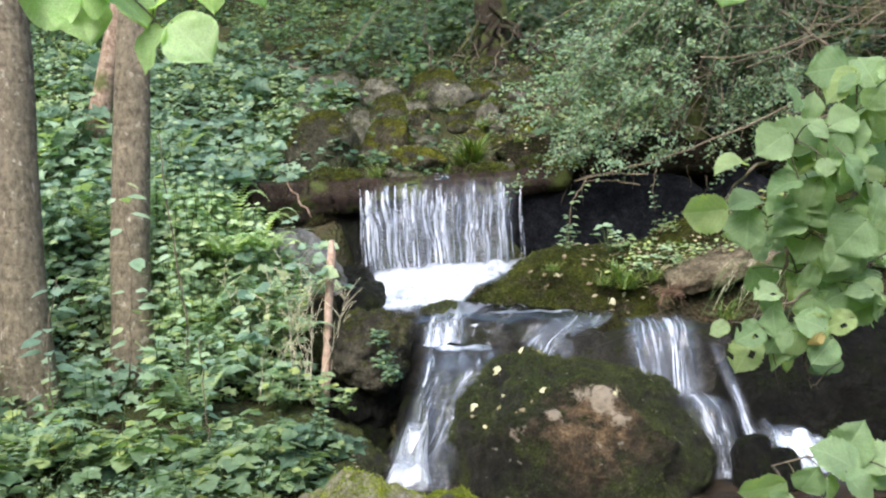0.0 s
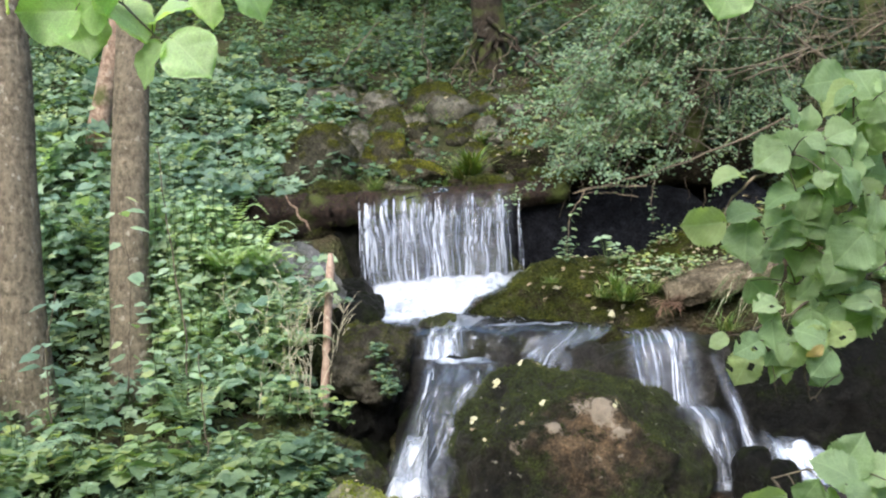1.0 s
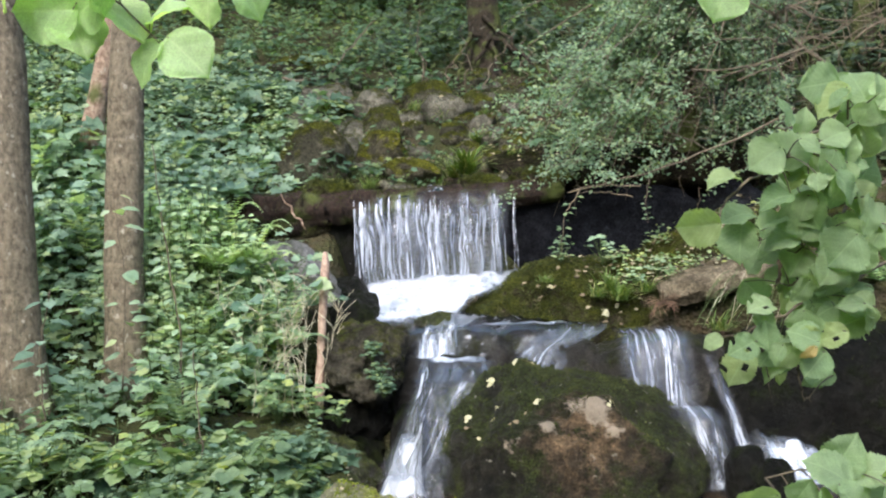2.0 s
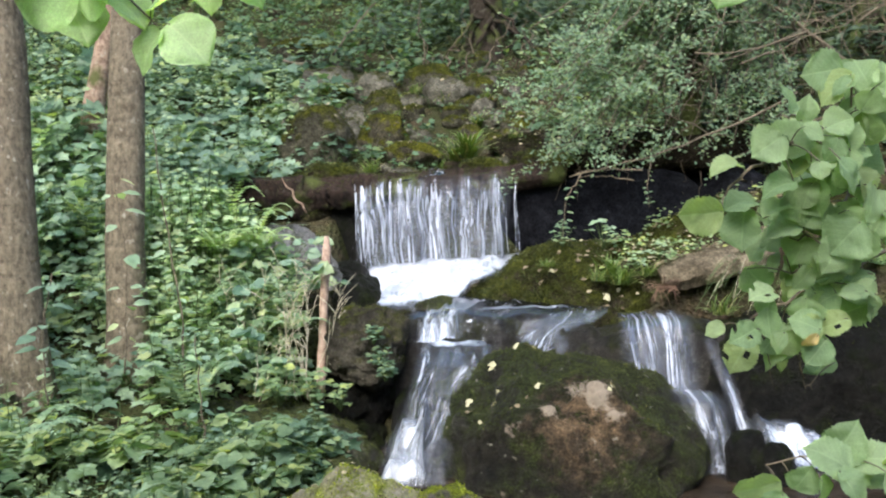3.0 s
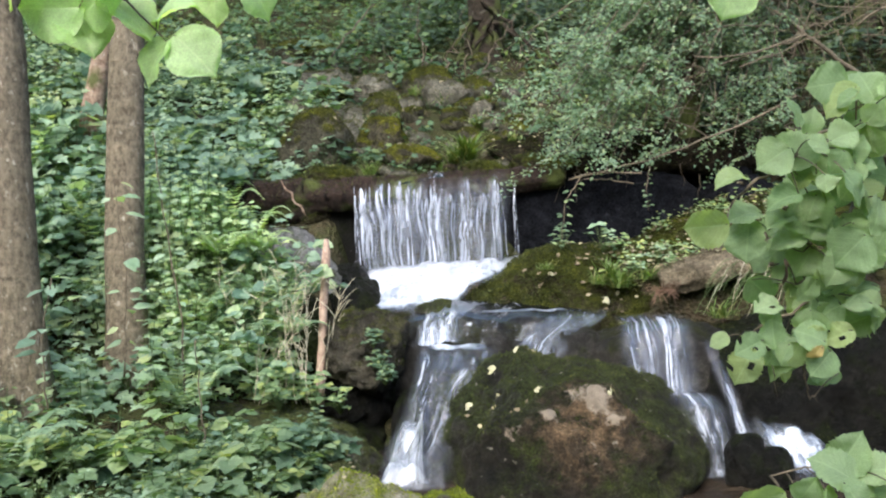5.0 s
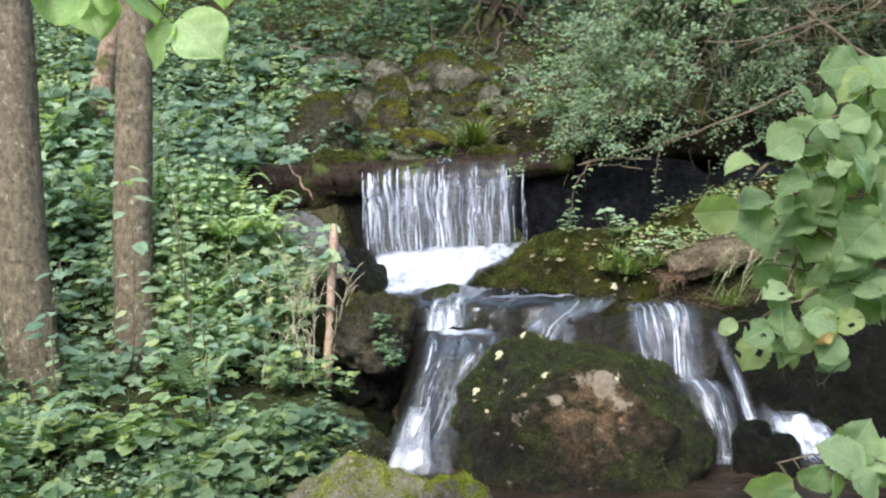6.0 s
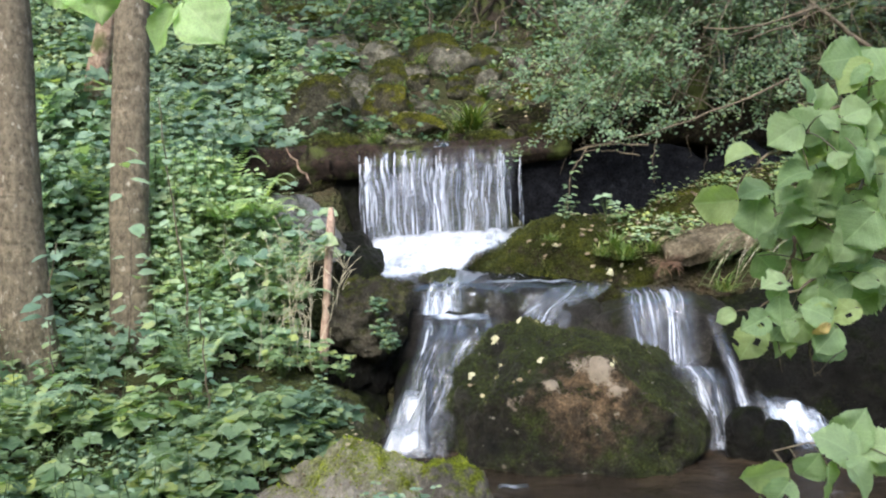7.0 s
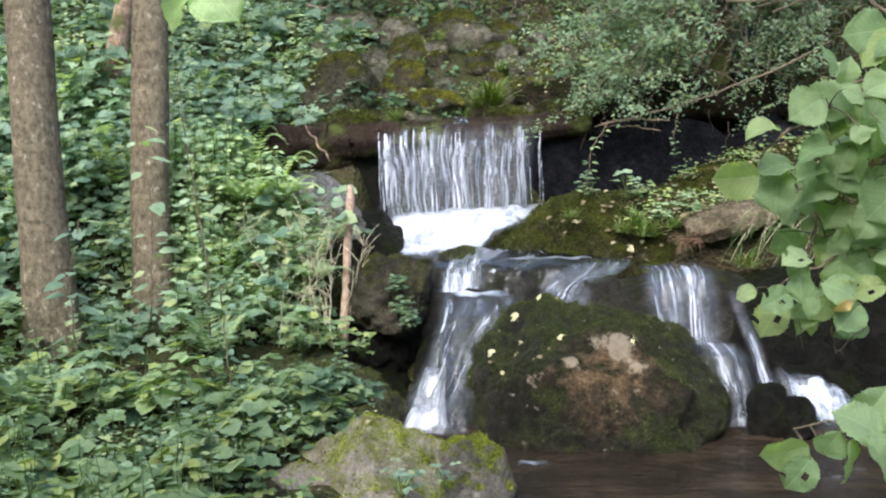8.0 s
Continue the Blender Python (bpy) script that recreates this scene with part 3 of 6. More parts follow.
def foam_mesh(name, profile, left, right, mat, across=60, along=36, height=0.03, seed=3, fade_in=0.0, soft=0.35, rise=0.0, tail=0.6):
    prof = np.array(profile, float)
    ks = np.linspace(0, 1, len(prof))
    kl = np.linspace(0, 1, len(left))
    verts, uvs, air = [], [], []
    for j in range(along + 1):
        k = j / along
        y, z = np.interp(k, ks, prof[:, 0]), np.interp(k, ks, prof[:, 1])
        a, b = np.interp(k, kl, left), np.interp(k, kl, right)
        for i in range(across + 1):
            s = i / across
            x = a + (b - a) * s
            h = height * (0.5 + noise.fractal(Vector((x * 11, y * 11, seed)), 1.0, 2.0, 5))
            edge = min(1.0, 5 * s, 5 * (1 - s), 4 * k + 0.3, 5 * (1 - k))
            verts.append((x + 0.02 * noise.noise(Vector((y * 8, x * 3, seed))), y, z + h * edge - 0.03 * (1 - edge) + rise * s * (1 - k)))
            uvs.append((x, y))
            air.append(float(step(0, soft, s) * step(1, 1 - soft, s) * step(1, tail, k) * (fade_in + (1 - fade_in) * step(0, 0.4, k))))
    n = across + 1
    faces = [(j * n + i, j * n + i + 1, (j + 1) * n + i + 1, (j + 1) * n + i) for j in range(along) for i in range(across)]
    return mesh_from(name, verts, faces, mat, uvs=uvs, air=air)


def pool_mesh():
    xs, ys = np.linspace(-0.7, 3.4, 150), np.linspace(1.9, 5.0, 120)
    verts = []
    for y in ys:
        for x in xs:
            agit = 0.004 + 0.012 * math.exp(-((x - 1.5) ** 2 + (y - 4.3) ** 2) * 4) + 0.010 * math.exp(-((x + 0.1) ** 2 + (y - 4.2) ** 2) * 8)
            verts.append((x, y, agit * noise.fractal(Vector((x * 6, y * 12, 0.5)), 1.0, 2.0, 3)))
    n = len(xs)
    faces = [(j * n + i, j * n + i + 1, (j + 1) * n + i + 1, (j + 1) * n + i) for j in range(len(ys) - 1) for i in range(n - 1)]
    return mesh_from("pool", verts, faces, M_POOL)


thing("water_pool", "shallow brown rippled stream pool below the boulders", "water", pool_mesh(), kind="structure")

thing("pool_ripple", "small white ripple on the brown pool", "water", foam_mesh("pool_ripple", [(3.94, 0.008), (3.905, 0.012), (3.87, 0.006)], [0.20, 0.21, 0.23], [0.40, 0.39, 0.37], M_LINE, 30, 10, 0.008, 37, 0.4, 0.25), kind="structure")

DROP = [(6.75, 1.49), (6.3, 1.435), (6.05, 1.41), (5.99, 1.385), (5.945, 1.31), (5.91, 1.18), (5.88, 1.03), (5.86, 0.84)]
fall = thing("waterfall", "white curtain of water falling over a dark log into foam", "waterfall", kind="structure")
part("lip_flow", flow_sheet("lip_flow", DROP[1:4], [-0.17, -0.27], [-0.01, 0.07], M_LIP, 70, 16, 0.012, 21, 10, 0.0, 0.05, 0.03), fall, "thin dark water drawing over the log")
part("water_sheet", flow_sheet("water_sheet", DROP[3:], [-0.535, -0.535, -0.515, -0.495], [0.46, 0.46, 0.44, 0.42], M_FALL, 110, 40, 0.04, 2, 16, 0.0, 0.07, 0.06, 0.08, 0.04), fall)
part("water_strands", strand_mesh("water_strands", 36, DROP[3:], -0.525, 0.43, M_FALL, 0.0075, 4, (0.6, 1.0), 0.05), fall, "separate ropes of falling water")
part("side_trickle", strand_mesh("side_trickle", 2, DROP[3:], 0.47, 0.495, M_FALL, 0.0035, 8, (0.95, 1.0)), fall, "thin single trickle beside the curtain")
part("foam", foam_mesh("foam", [(5.95, 0.87), (5.75, 0.84), (5.55, 0.77), (5.30, 0.69)], [-0.53, -0.51, -0.45, -0.40], [0.62, 0.48, 0.20, 0.06], M_FOAM, 90, 60, 0.022, 3, 0.6, 0.10, 0.07, 0.88), fall, "bright white churning foam")

cascade = thing("cascade", "stream spilling over a wet rock ledge and sliding to the pool", "cascade", kind="structure")
part("ledge_flow", flow_sheet("ledge_flow", [(5.55, 0.71), (5.25, 0.695), (5.12, 0.685), (5.07, 0.665), (5.03, 0.62), (5.0, 0.55)], [-0.22, -0.2, -0.18], [0.80, 0.86, 0.55], M_LIP, 90, 24, 0.014, 5, 9, 0.0, 0.10), cascade)
part("ledge_spill", flow_sheet("ledge_spill", [(5.32, 0.725), (5.15, 0.715), (5.07, 0.69), (4.99, 0.61), (4.93, 0.55)], [0.04, -0.03, -0.12, -0.15], [0.34, 0.24, 0.16, 0.14], M_SPLASH, 60, 34, 0.03, 7, 18, 0.0, 0.05, 0.0, 0.2, 0.0, 0.7), cascade, "short white spill")
part("ledge_thread", strand_mesh("ledge_thread", 9, [(5.10, 0.69), (5.06, 0.665), (5.015, 0.61), (4.97, 0.54)], 0.18, 0.82, M_LIP, 0.004, 14, (0.5, 1.0)), cascade, "thin white threads of water")
part("ledge_foam", foam_mesh("ledge_foam", [(4.99, 0.55), (4.92, 0.54), (4.84, 0.525)], [-0.17, -0.16, -0.12], [0.22, 0.34, 0.40], M_SPLASH, 50, 20, 0.014, 5), cascade, "white froth line")
part("ledge_line", foam_mesh("ledge_line", [(5.14, 0.702), (5.11, 0.699), (5.085, 0.686)], [0.10, 0.11, 0.12], [0.84, 0.82, 0.80], M_LINE, 90, 12, 0.007, 19, 0.3, 0.3), cascade, "thin white line of water along the ledge")
part("slant_flow", flow_sheet("slant_flow", [(5.22, 0.685), (5.10, 0.672), (5.02, 0.62), (4.94, 0.55), (4.88, 0.49)], [0.62, 0.55, 0.42, 0.34], [0.96, 0.92, 0.76, 0.66], M_SLIDE, 40, 24, 0.012, 25, 10, 0.0, 0.03), cascade, "grey film of water sliding over a slanted rock")
part("slide_flow", flow_sheet("slide_flow", [(4.95, 0.545), (4.82, 0.525), (4.74, 0.47), (4.62, 0.33), (4.50, 0.19), (4.40, 0.09), (4.34, 0.0)], [-0.15, -0.14, -0.16, -0.22, -0.29, -0.30], [0.36, 0.30, 0.16, 0.12, 0.08, 0.05], M_SLIDE, 80, 56, 0.024, 9, 16, 0.02, 0.05, 0.0, 0.16), cascade, "glossy dark sliding water with streaks")
part("slide_foam", foam_mesh("slide_foam", [(4.56, 0.27), (4.48, 0.19), (4.39, 0.10), (4.28, 0.015)], [-0.20, -0.23, -0.27, -0.30], [-0.08, -0.075, -0.065, -0.05], M_FOAM, 50, 40, 0.03, 8, 0.6, 0.10, 0.0, 0.9), cascade, "white splash at the foot")

side_fall = thing("side_fall", "smaller white fall beside the brown boulder", "waterfall", kind="structure")
SIDE = [(5.0, 0.685), (4.82, 0.675), (4.74, 0.65), (4.69, 0.56), (4.65, 0.44), (4.60, 0.30), (4.58, 0.22)]
part("water_sheet", flow_sheet("side_sheet", SIDE, [0.89, 0.89, 0.90, 0.93], [1.29, 1.29, 1.30, 1.32], M_FALL, 64, 34, 0.024, 12, 18, 0.0, 0.03, 0.0, 0.2), side_fall)
part("water_strands", strand_mesh("side_strands", 9, SIDE[2:], 0.93, 1.24, M_FALL, 0.005, 6, (0.7, 1.0)), side_fall, "separate ropes of falling water")
part("hump_flow", flow_sheet("hump_flow", [(4.62, 0.34), (4.53, 0.345), (4.45, 0.30), (4.40, 0.19), (4.37, 0.07), (4.34, 0.0)], [1.06, 1.10, 1.16, 1.20], [1.30, 1.39, 1.41, 1.37], M_HUMP, 50, 32, 0.02, 15, 16, 0.05, 0.03, 0.0, 0.35), side_fall, "clear water arching over a hidden stone")
part("thin_stream", flow_sheet("thin_stream", [(4.74, 0.60), (4.68, 0.54), (4.60, 0.40), (4.53, 0.27), (4.47, 0.16)], [1.31, 1.33, 1.37, 1.41], [1.39, 1.42, 1.47, 1.52], M_FALL, 24, 30, 0.022, 18, 22, 0.0, 0.03, 0.0, 0.4), side_fall, "narrow white stream")
part("side_foam", foam_mesh("side_foam", [(4.58, 0.22), (4.46, 0.15), (4.32, 0.06), (4.18, 0.0)], [1.44, 1.46, 1.52, 1.56], [1.64, 1.86, 1.96, 1.96], M_SPLASH, 80, 50, 0.035, 11, 0.0, 0.3), side_fall, "bright white splash")
part("side_foam", foam_mesh("side_foam", [(4.56, 0.23), (4.47, 0.17), (4.36, 0.09), (4.26, 0.02)], [1.46, 1.47, 1.54, 1.58], [1.60, 1.78, 1.88, 1.88], M_SPLASH, 80, 50, 0.04, 31, 0.0, 0.35), side_fall, "bright white splash")
part("foot_foam", foam_mesh("foot_foam", [(4.42, 0.05), (4.34, 0.02), (4.26, 0.0)], [1.22, 1.24, 1.26], [1.44, 1.45, 1.46], M_SPLASH, 30, 16, 0.03, 13), side_fall, "white froth at the foot")


def spray_mesh(name, centre, spread, count, seed):
    """Flying drops as small four-sided grains."""
    r = random.Random(seed)
    verts, faces = [], []
    for _ in range(count):
        c = Vector(centre) + Vector((r.gauss(0, spread[0]), r.gauss(0, spread[1]), abs(r.gauss(0, spread[2]))))
        s = r.uniform(0.0010, 0.0026)
        o = len(verts)
        verts += [tuple(c + Vector(d) * s) for d in ((1, 0, -0.6), (-0.5, 0.87, -0.6), (-0.5, -0.87, -0.6), (0, 0, 1.4))]
        faces += [(o, o + 1, o + 3), (o + 1, o + 2, o + 3), (o + 2, o, o + 3), (o, o + 2, o + 1)]
    return mesh_from(name, verts, faces, M_FOAM, air=[1.0] * len(verts), uvs=[(0.0, 0.0)] * len(verts))


for holder, centre, spread, count in ((fall, (-0.05, 5.74, 0.88), (0.26, 0.06, 0.05), 260), (cascade, (-0.16, 4.36, 0.05), (0.09, 0.06, 0.03), 40), (side_fall, (1.66, 4.36, 0.07), (0.14, 0.07, 0.05), 180)):
    part("spray", spray_mesh("spray", centre, spread, count, count), holder, "fine white flying drops")["kind"] = "stuff"


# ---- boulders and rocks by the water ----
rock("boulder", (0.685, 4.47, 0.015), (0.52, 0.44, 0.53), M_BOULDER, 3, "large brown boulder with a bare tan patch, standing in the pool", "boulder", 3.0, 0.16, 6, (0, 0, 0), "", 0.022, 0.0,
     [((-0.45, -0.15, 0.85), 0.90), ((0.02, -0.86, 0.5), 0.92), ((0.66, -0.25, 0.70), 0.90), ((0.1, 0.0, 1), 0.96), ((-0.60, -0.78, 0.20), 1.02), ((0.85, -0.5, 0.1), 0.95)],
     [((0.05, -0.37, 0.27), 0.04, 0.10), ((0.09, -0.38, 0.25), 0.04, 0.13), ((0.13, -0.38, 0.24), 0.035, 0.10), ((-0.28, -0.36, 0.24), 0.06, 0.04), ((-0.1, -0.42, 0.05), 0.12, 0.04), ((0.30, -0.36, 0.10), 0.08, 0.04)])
rock("boulder", (0.37, 4.78, -0.04), (0.50, 0.50, 0.61), M_REAR, 11, "dark moss-covered boulder behind the brown one", "boulder", 2.3, 0.24, 6, (0, 0, 0), "", 0.022)
rock("ledge_rock", (0.40, 5.35, 0.34), (0.72, 0.33, 0.33), M_LEDGE, 17, "wet black rock ledge under running water", "rock", 4.0, 0.10, 5)
rock("ledge_rock", (1.18, 5.06, 0.26), (0.44, 0.34, 0.40), M_LEDGE, 23, "wet black rock behind the smaller fall", "rock", 3.2, 0.12, 5)
rock("slide_rock", (0.10, 4.92, -0.02), (0.36, 0.40, 0.42), M_WET, 29, "wet dark rock under the sliding water", "rock", 2.6, 0.08, 4, (0, -10, 0))
rock("wedge_rock", (0.72, 5.0, 0.40), (0.20, 0.16, 0.20), M_LEDGE, 31, "wet rounded rock between the two cascades", "rock", 2.4, 0.14, 4)
rock("mossy_rock", (-0.40, 5.02, 0.52), (0.20, 0.19, 0.225), M_BROWN, 37, "mossy brown rock beside the cascade", "rock", 3.2, 0.24, 6, (0, 4, 24))
# Dark foot of the mossy rock: its shading and wetness in one colour.
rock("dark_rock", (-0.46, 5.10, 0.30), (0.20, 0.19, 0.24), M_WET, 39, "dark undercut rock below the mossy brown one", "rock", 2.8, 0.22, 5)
rock("wet_stone", (0.0, 5.22, 0.66), (0.13, 0.10, 0.085), M_MOSSY, 41, "small mossy stone splitting the stream", "stone", 2.3, 0.12, 4)
rock("grey_rock", (-0.77, 5.60, 0.90), (0.33, 0.20, 0.13), M_PALE_GREY, 43, "grey sloping rock with a mossy top beside the fall", "rock", 3.0, 0.2, 5, (0, 42, -8))
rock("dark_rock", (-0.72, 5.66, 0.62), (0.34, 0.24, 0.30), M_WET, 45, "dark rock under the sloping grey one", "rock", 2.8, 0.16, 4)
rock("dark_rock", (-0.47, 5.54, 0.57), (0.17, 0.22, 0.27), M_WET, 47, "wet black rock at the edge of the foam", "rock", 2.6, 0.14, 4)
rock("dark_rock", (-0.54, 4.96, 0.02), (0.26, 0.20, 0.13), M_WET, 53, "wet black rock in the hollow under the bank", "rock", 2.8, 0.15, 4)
rock("moss_mound", (1.00, 5.68, 0.51), (0.92, 0.50, 0.46), M_TURF, 59, "broad mound covered in dark green moss", "rock", 2.15, 0.12, 6, (0, -7, 3))
rock("bank_mound", (2.08, 5.93, 0.77), (1.08, 0.42, 0.50), M_TURF, 63, "mossy bank rising beside the dark hollow", "bank", 2.2, 0.12, 5, (0, -9, 0))
rock("slab_stone", (1.57, 5.18, 0.93), (0.37, 0.15, 0.075), M_SLAB, 61, "flat brown stone slab lying on the bank", "stone", 12.0, 0.06, 6, (18, -17, 8))
rock("black_stone", (1.41, 4.30, 0.09), (0.10, 0.10, 0.145), M_WET, 67, "small black wet stone in the splash", "stone", 2.4, 0.14, 4)
rock("black_stone", (1.53, 4.28, 0.06), (0.08, 0.08, 0.125), M_WET, 68, "small black wet stone in the splash", "stone", 2.4, 0.14, 4)
rock("hump_stone", (1.28, 4.52, 0.14), (0.13, 0.11, 0.17), M_WET, 71, "stone hidden under arching water", "stone", 2.4, 0.12, 4)
# Wet stone whose near-black colour also carries the overhang's shade.
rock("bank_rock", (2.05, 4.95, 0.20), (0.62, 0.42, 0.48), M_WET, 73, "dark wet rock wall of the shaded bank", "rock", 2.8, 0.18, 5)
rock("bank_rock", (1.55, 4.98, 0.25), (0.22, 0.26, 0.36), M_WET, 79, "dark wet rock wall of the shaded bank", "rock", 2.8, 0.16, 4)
rock("bank_rock", (2.9, 4.6, 0.25), (0.5, 0.5, 0.55), M_MOSSY, 83, "mossy rock of the shaded bank", "rock", 2.8, 0.18, 4)
rock("front_rock", (-0.34, 3.46, -0.05), (0.50, 0.38, 0.50), M_FRONT, 89, "pale ridged rock with bright green moss at the pool's edge", "rock", 2.1, 0.12, 6, (0, 0, 0), "", 0.022, 0.0,
     [((-0.64, -0.30, 0.70), 0.54), ((0.50, -0.42, 0.76), 0.57), ((0.0, -0.9, 0.45), 0.80), ((0.1, 0.6, 0.75), 0.62)], [((0.02, -0.28, 0.12), 0.07, 0.03), ((-0.25, -0.2, 0.15), 0.09, 0.03)])
rock("front_rock", (0.035, 3.52, 0.0), (0.175, 0.21, 0.245), M_KNOB, 97, "grey rounded rock with moss on its crown at the pool's edge", "rock", 2.0, 0.14, 5)
rock("front_rock", (-0.57, 3.37, 0.07), (0.16, 0.12, 0.12), M_PINK, 101, "low pale stone with bright moss on the bank", "stone", 2.6, 0.16, 4)
rock("front_rock", (-0.27, 3.22, 0.04), (0.15, 0.12, 0.13), M_PINK, 102, "low pale stone with bright moss on the bank", "stone", 2.6, 0.16, 5)
rock("front_rock", (-0.66, 3.16, 0.03), (0.26, 0.20, 0.11), M_CUSHION, 107, "low stone under a bright moss cushion on the bank", "stone", 2.8, 0.16, 4)
rock("bank_stone", (-0.72, 4.64, 0.08), (0.46, 0.15, 0.17), M_MOSSY, 103, "long mossy stone at the foot of the bank", "stone", 3.0, 0.16, 4, (0, 4, -6))
rock("pool_stone", (0.86, 2.95, 0.0), (0.14, 0.10, 0.07), M_GREY, 105, "small stone at the pool's near edge", "stone", 2.6, 0.14, 3)
rock("pool_stone", (1.16, 3.02, 0.02), (0.12, 0.10, 0.09), M_MOSSY, 106, "small stone at the pool's near edge", "stone", 2.6, 0.14, 3)

# the stony slope above the fall: x, y, half breadth, half height, kind
STONES = [
    (-0.87, 6.75, 0.26, 0.188, 0), (-0.65, 7.00, 0.105, 0.105, 1), (-0.39, 6.99, 0.194, 0.11, 2), (-0.19, 6.75, 0.217, 0.07, 2), (-0.94, 8.12, 0.261, 0.12, 1),
    (-0.51, 8.04, 0.189, 0.09, 1), (-0.84, 7.91, 0.152, 0.085, 0), (-0.43, 7.43, 0.167, 0.11, 0), (0.08, 7.80, 0.20, 0.11, 1), (0.34, 7.50, 0.09, 0.075, 1),
    (0.57, 7.09, 0.12, 0.09, 0), (-1.28, 9.03, 0.328, 0.14, 0), (-0.07, 8.13, 0.226, 0.11, 0), (-0.63, 7.38, 0.111, 0.09, 1), (0.38, 7.24, 0.09, 0.06, 1),
    (0.22, 6.98, 0.10, 0.07, 0), (0.39, 6.83, 0.10, 0.065, 0), (-1.77, 7.28, 0.117, 0.06, 1), (0.32, 8.06, 0.155, 0.08, 0),
]
rnd = random.Random(5)
for i, (x, y, r, h, kind) in enumerate(STONES):
    rock("slope_stone", (x, y, ground_at(x, y) + h * 0.5), (r * 0.98, r * rnd.uniform(0.7, 0.9), h * 1.45), (M_STONE_MOSS, M_GREY, M_STONE_BRIGHT)[kind], 200 + i,
         ("dark mossy stone lying on the slope above the fall", "bare grey-brown stone lying on the slope above the fall", "stone under bright yellow-green moss above the fall")[kind], "stone", 2.5, 0.18, 4,
         (rnd.uniform(-8, 10), rnd.uniform(-9, 9), rnd.uniform(-20, 20)), "stones on the slope")

for i in range(110):
    x, y = rnd.uniform(-1.25, 1.15), rnd.uniform(6.3, 8.9)
    r = 0.035 + 0.085 * rnd.random() ** 1.6
    kind = int(rnd.random() < (0.55 if x < 0.3 else 0.3))
    rock("slope_stone", (x, y, ground_at(x, y) + r * 0.3), (r * 1.15, r * rnd.uniform(0.65, 0.9), r * rnd.uniform(0.5, 0.8)), (M_STONE_MOSS, M_GREY)[kind], 300 + i,
         ("small mossy stone lying on the slope above the fall", "small bare grey-brown stone lying on the slope above the fall")[kind], "stone", 2.8, 0.30, 3,
         (rnd.uniform(-15, 15), rnd.uniform(-15, 15), rnd.uniform(0, 180)), "stones on the slope")


# ---- log weir and dark hollow ----
def log_mesh(name, a, b, r0, r1, mat, seed, rough=0.25, n=40, seg=20):
    pts = arc(a, b, 0.01, n, 0.006, seed)
    rad = [r0 + (r1 - r0) * i / n for i in range(n + 1)]
    v, f = tube(pts, rad, seg)
    out = []
    for i, p in enumerate(v):
        c = pts[i // seg]
        d = Vector(p) - c
        k = 1 + rough * noise.fractal(Vector((p[0] * 3, p[1] * 14, p[2] * 14 + seed)), 1.0, 2.0, 4) * 0.6
        out.append(tuple(c + d * k))
    return mesh_from(name, out, f, mat)


log = thing("log", "dark wet fallen log that the stream spills over", "log", log_mesh("log", (-1.35, 6.05, 1.262), (0.80, 6.09, 1.395), 0.138, 0.06, M_LOG, 2, 0.7, 90, 28))
SOLID.append(log)
rock("overhanging_bank", (1.30, 6.74, 1.55), (0.95, 0.60, 0.14), M_EARTH, 111, "mossy earth bank overhanging a dark hollow", "bank", 3.6, 0.2, 5, (4, 0, 0))
rock("lip_stone", (0.30, 6.22, 1.44), (0.17, 0.13, 0.07), M_TURF, 119, "mossy stone on the log at the lip of the fall", "stone", 2.6, 0.25, 4)
rock("lip_stone", (0.66, 6.20, 1.46), (0.20, 0.14, 0.09), M_TURF, 121, "mossy stone on the log at the lip of the fall", "stone", 2.6, 0.25, 4)
rock("lip_stone", (-0.68, 6.16, 1.42), (0.16, 0.12, 0.08), M_TURF, 123, "mossy stone on the log at the lip of the fall", "stone", 2.6, 0.25, 4)
rock("overhanging_bank", (-0.98, 6.35, 1.22), (0.42, 0.35, 0.22), M_TURF, 113, "mossy earth bank over the end of the log", "bank", 3.0, 0.2, 4)
# Added walls that stand in for darkness beside the fall.
rock("hollow_rock", (1.06, 6.22, 1.06), (0.64, 0.10, 0.38), M_VOID, 115, "dark rock wall added for the shade beside the curtain of water", "rock", 4.0, 0.14, 5)
rock("hollow_rock", (-0.66, 6.14, 1.05), (0.20, 0.09, 0.34), M_WET, 116, "dark rock wall added for the shade beside the curtain of water", "rock", 3.0, 0.2, 4)
rock("hollow_rock", (1.9, 6.35, 1.05), (0.32, 0.5, 0.42), M_VOID, 117, "dark rock added to close the shaded hollow under the bank", "rock", 2.8, 0.2, 4)
rock("bank_stone", (-0.88, 4.62, 0.22), (0.46, 0.15, 0.10), M_MOSSY, 131, "long mossy ledge stone under the brambles", "stone", 3.2, 0.3, 5, (0, 4, 4))


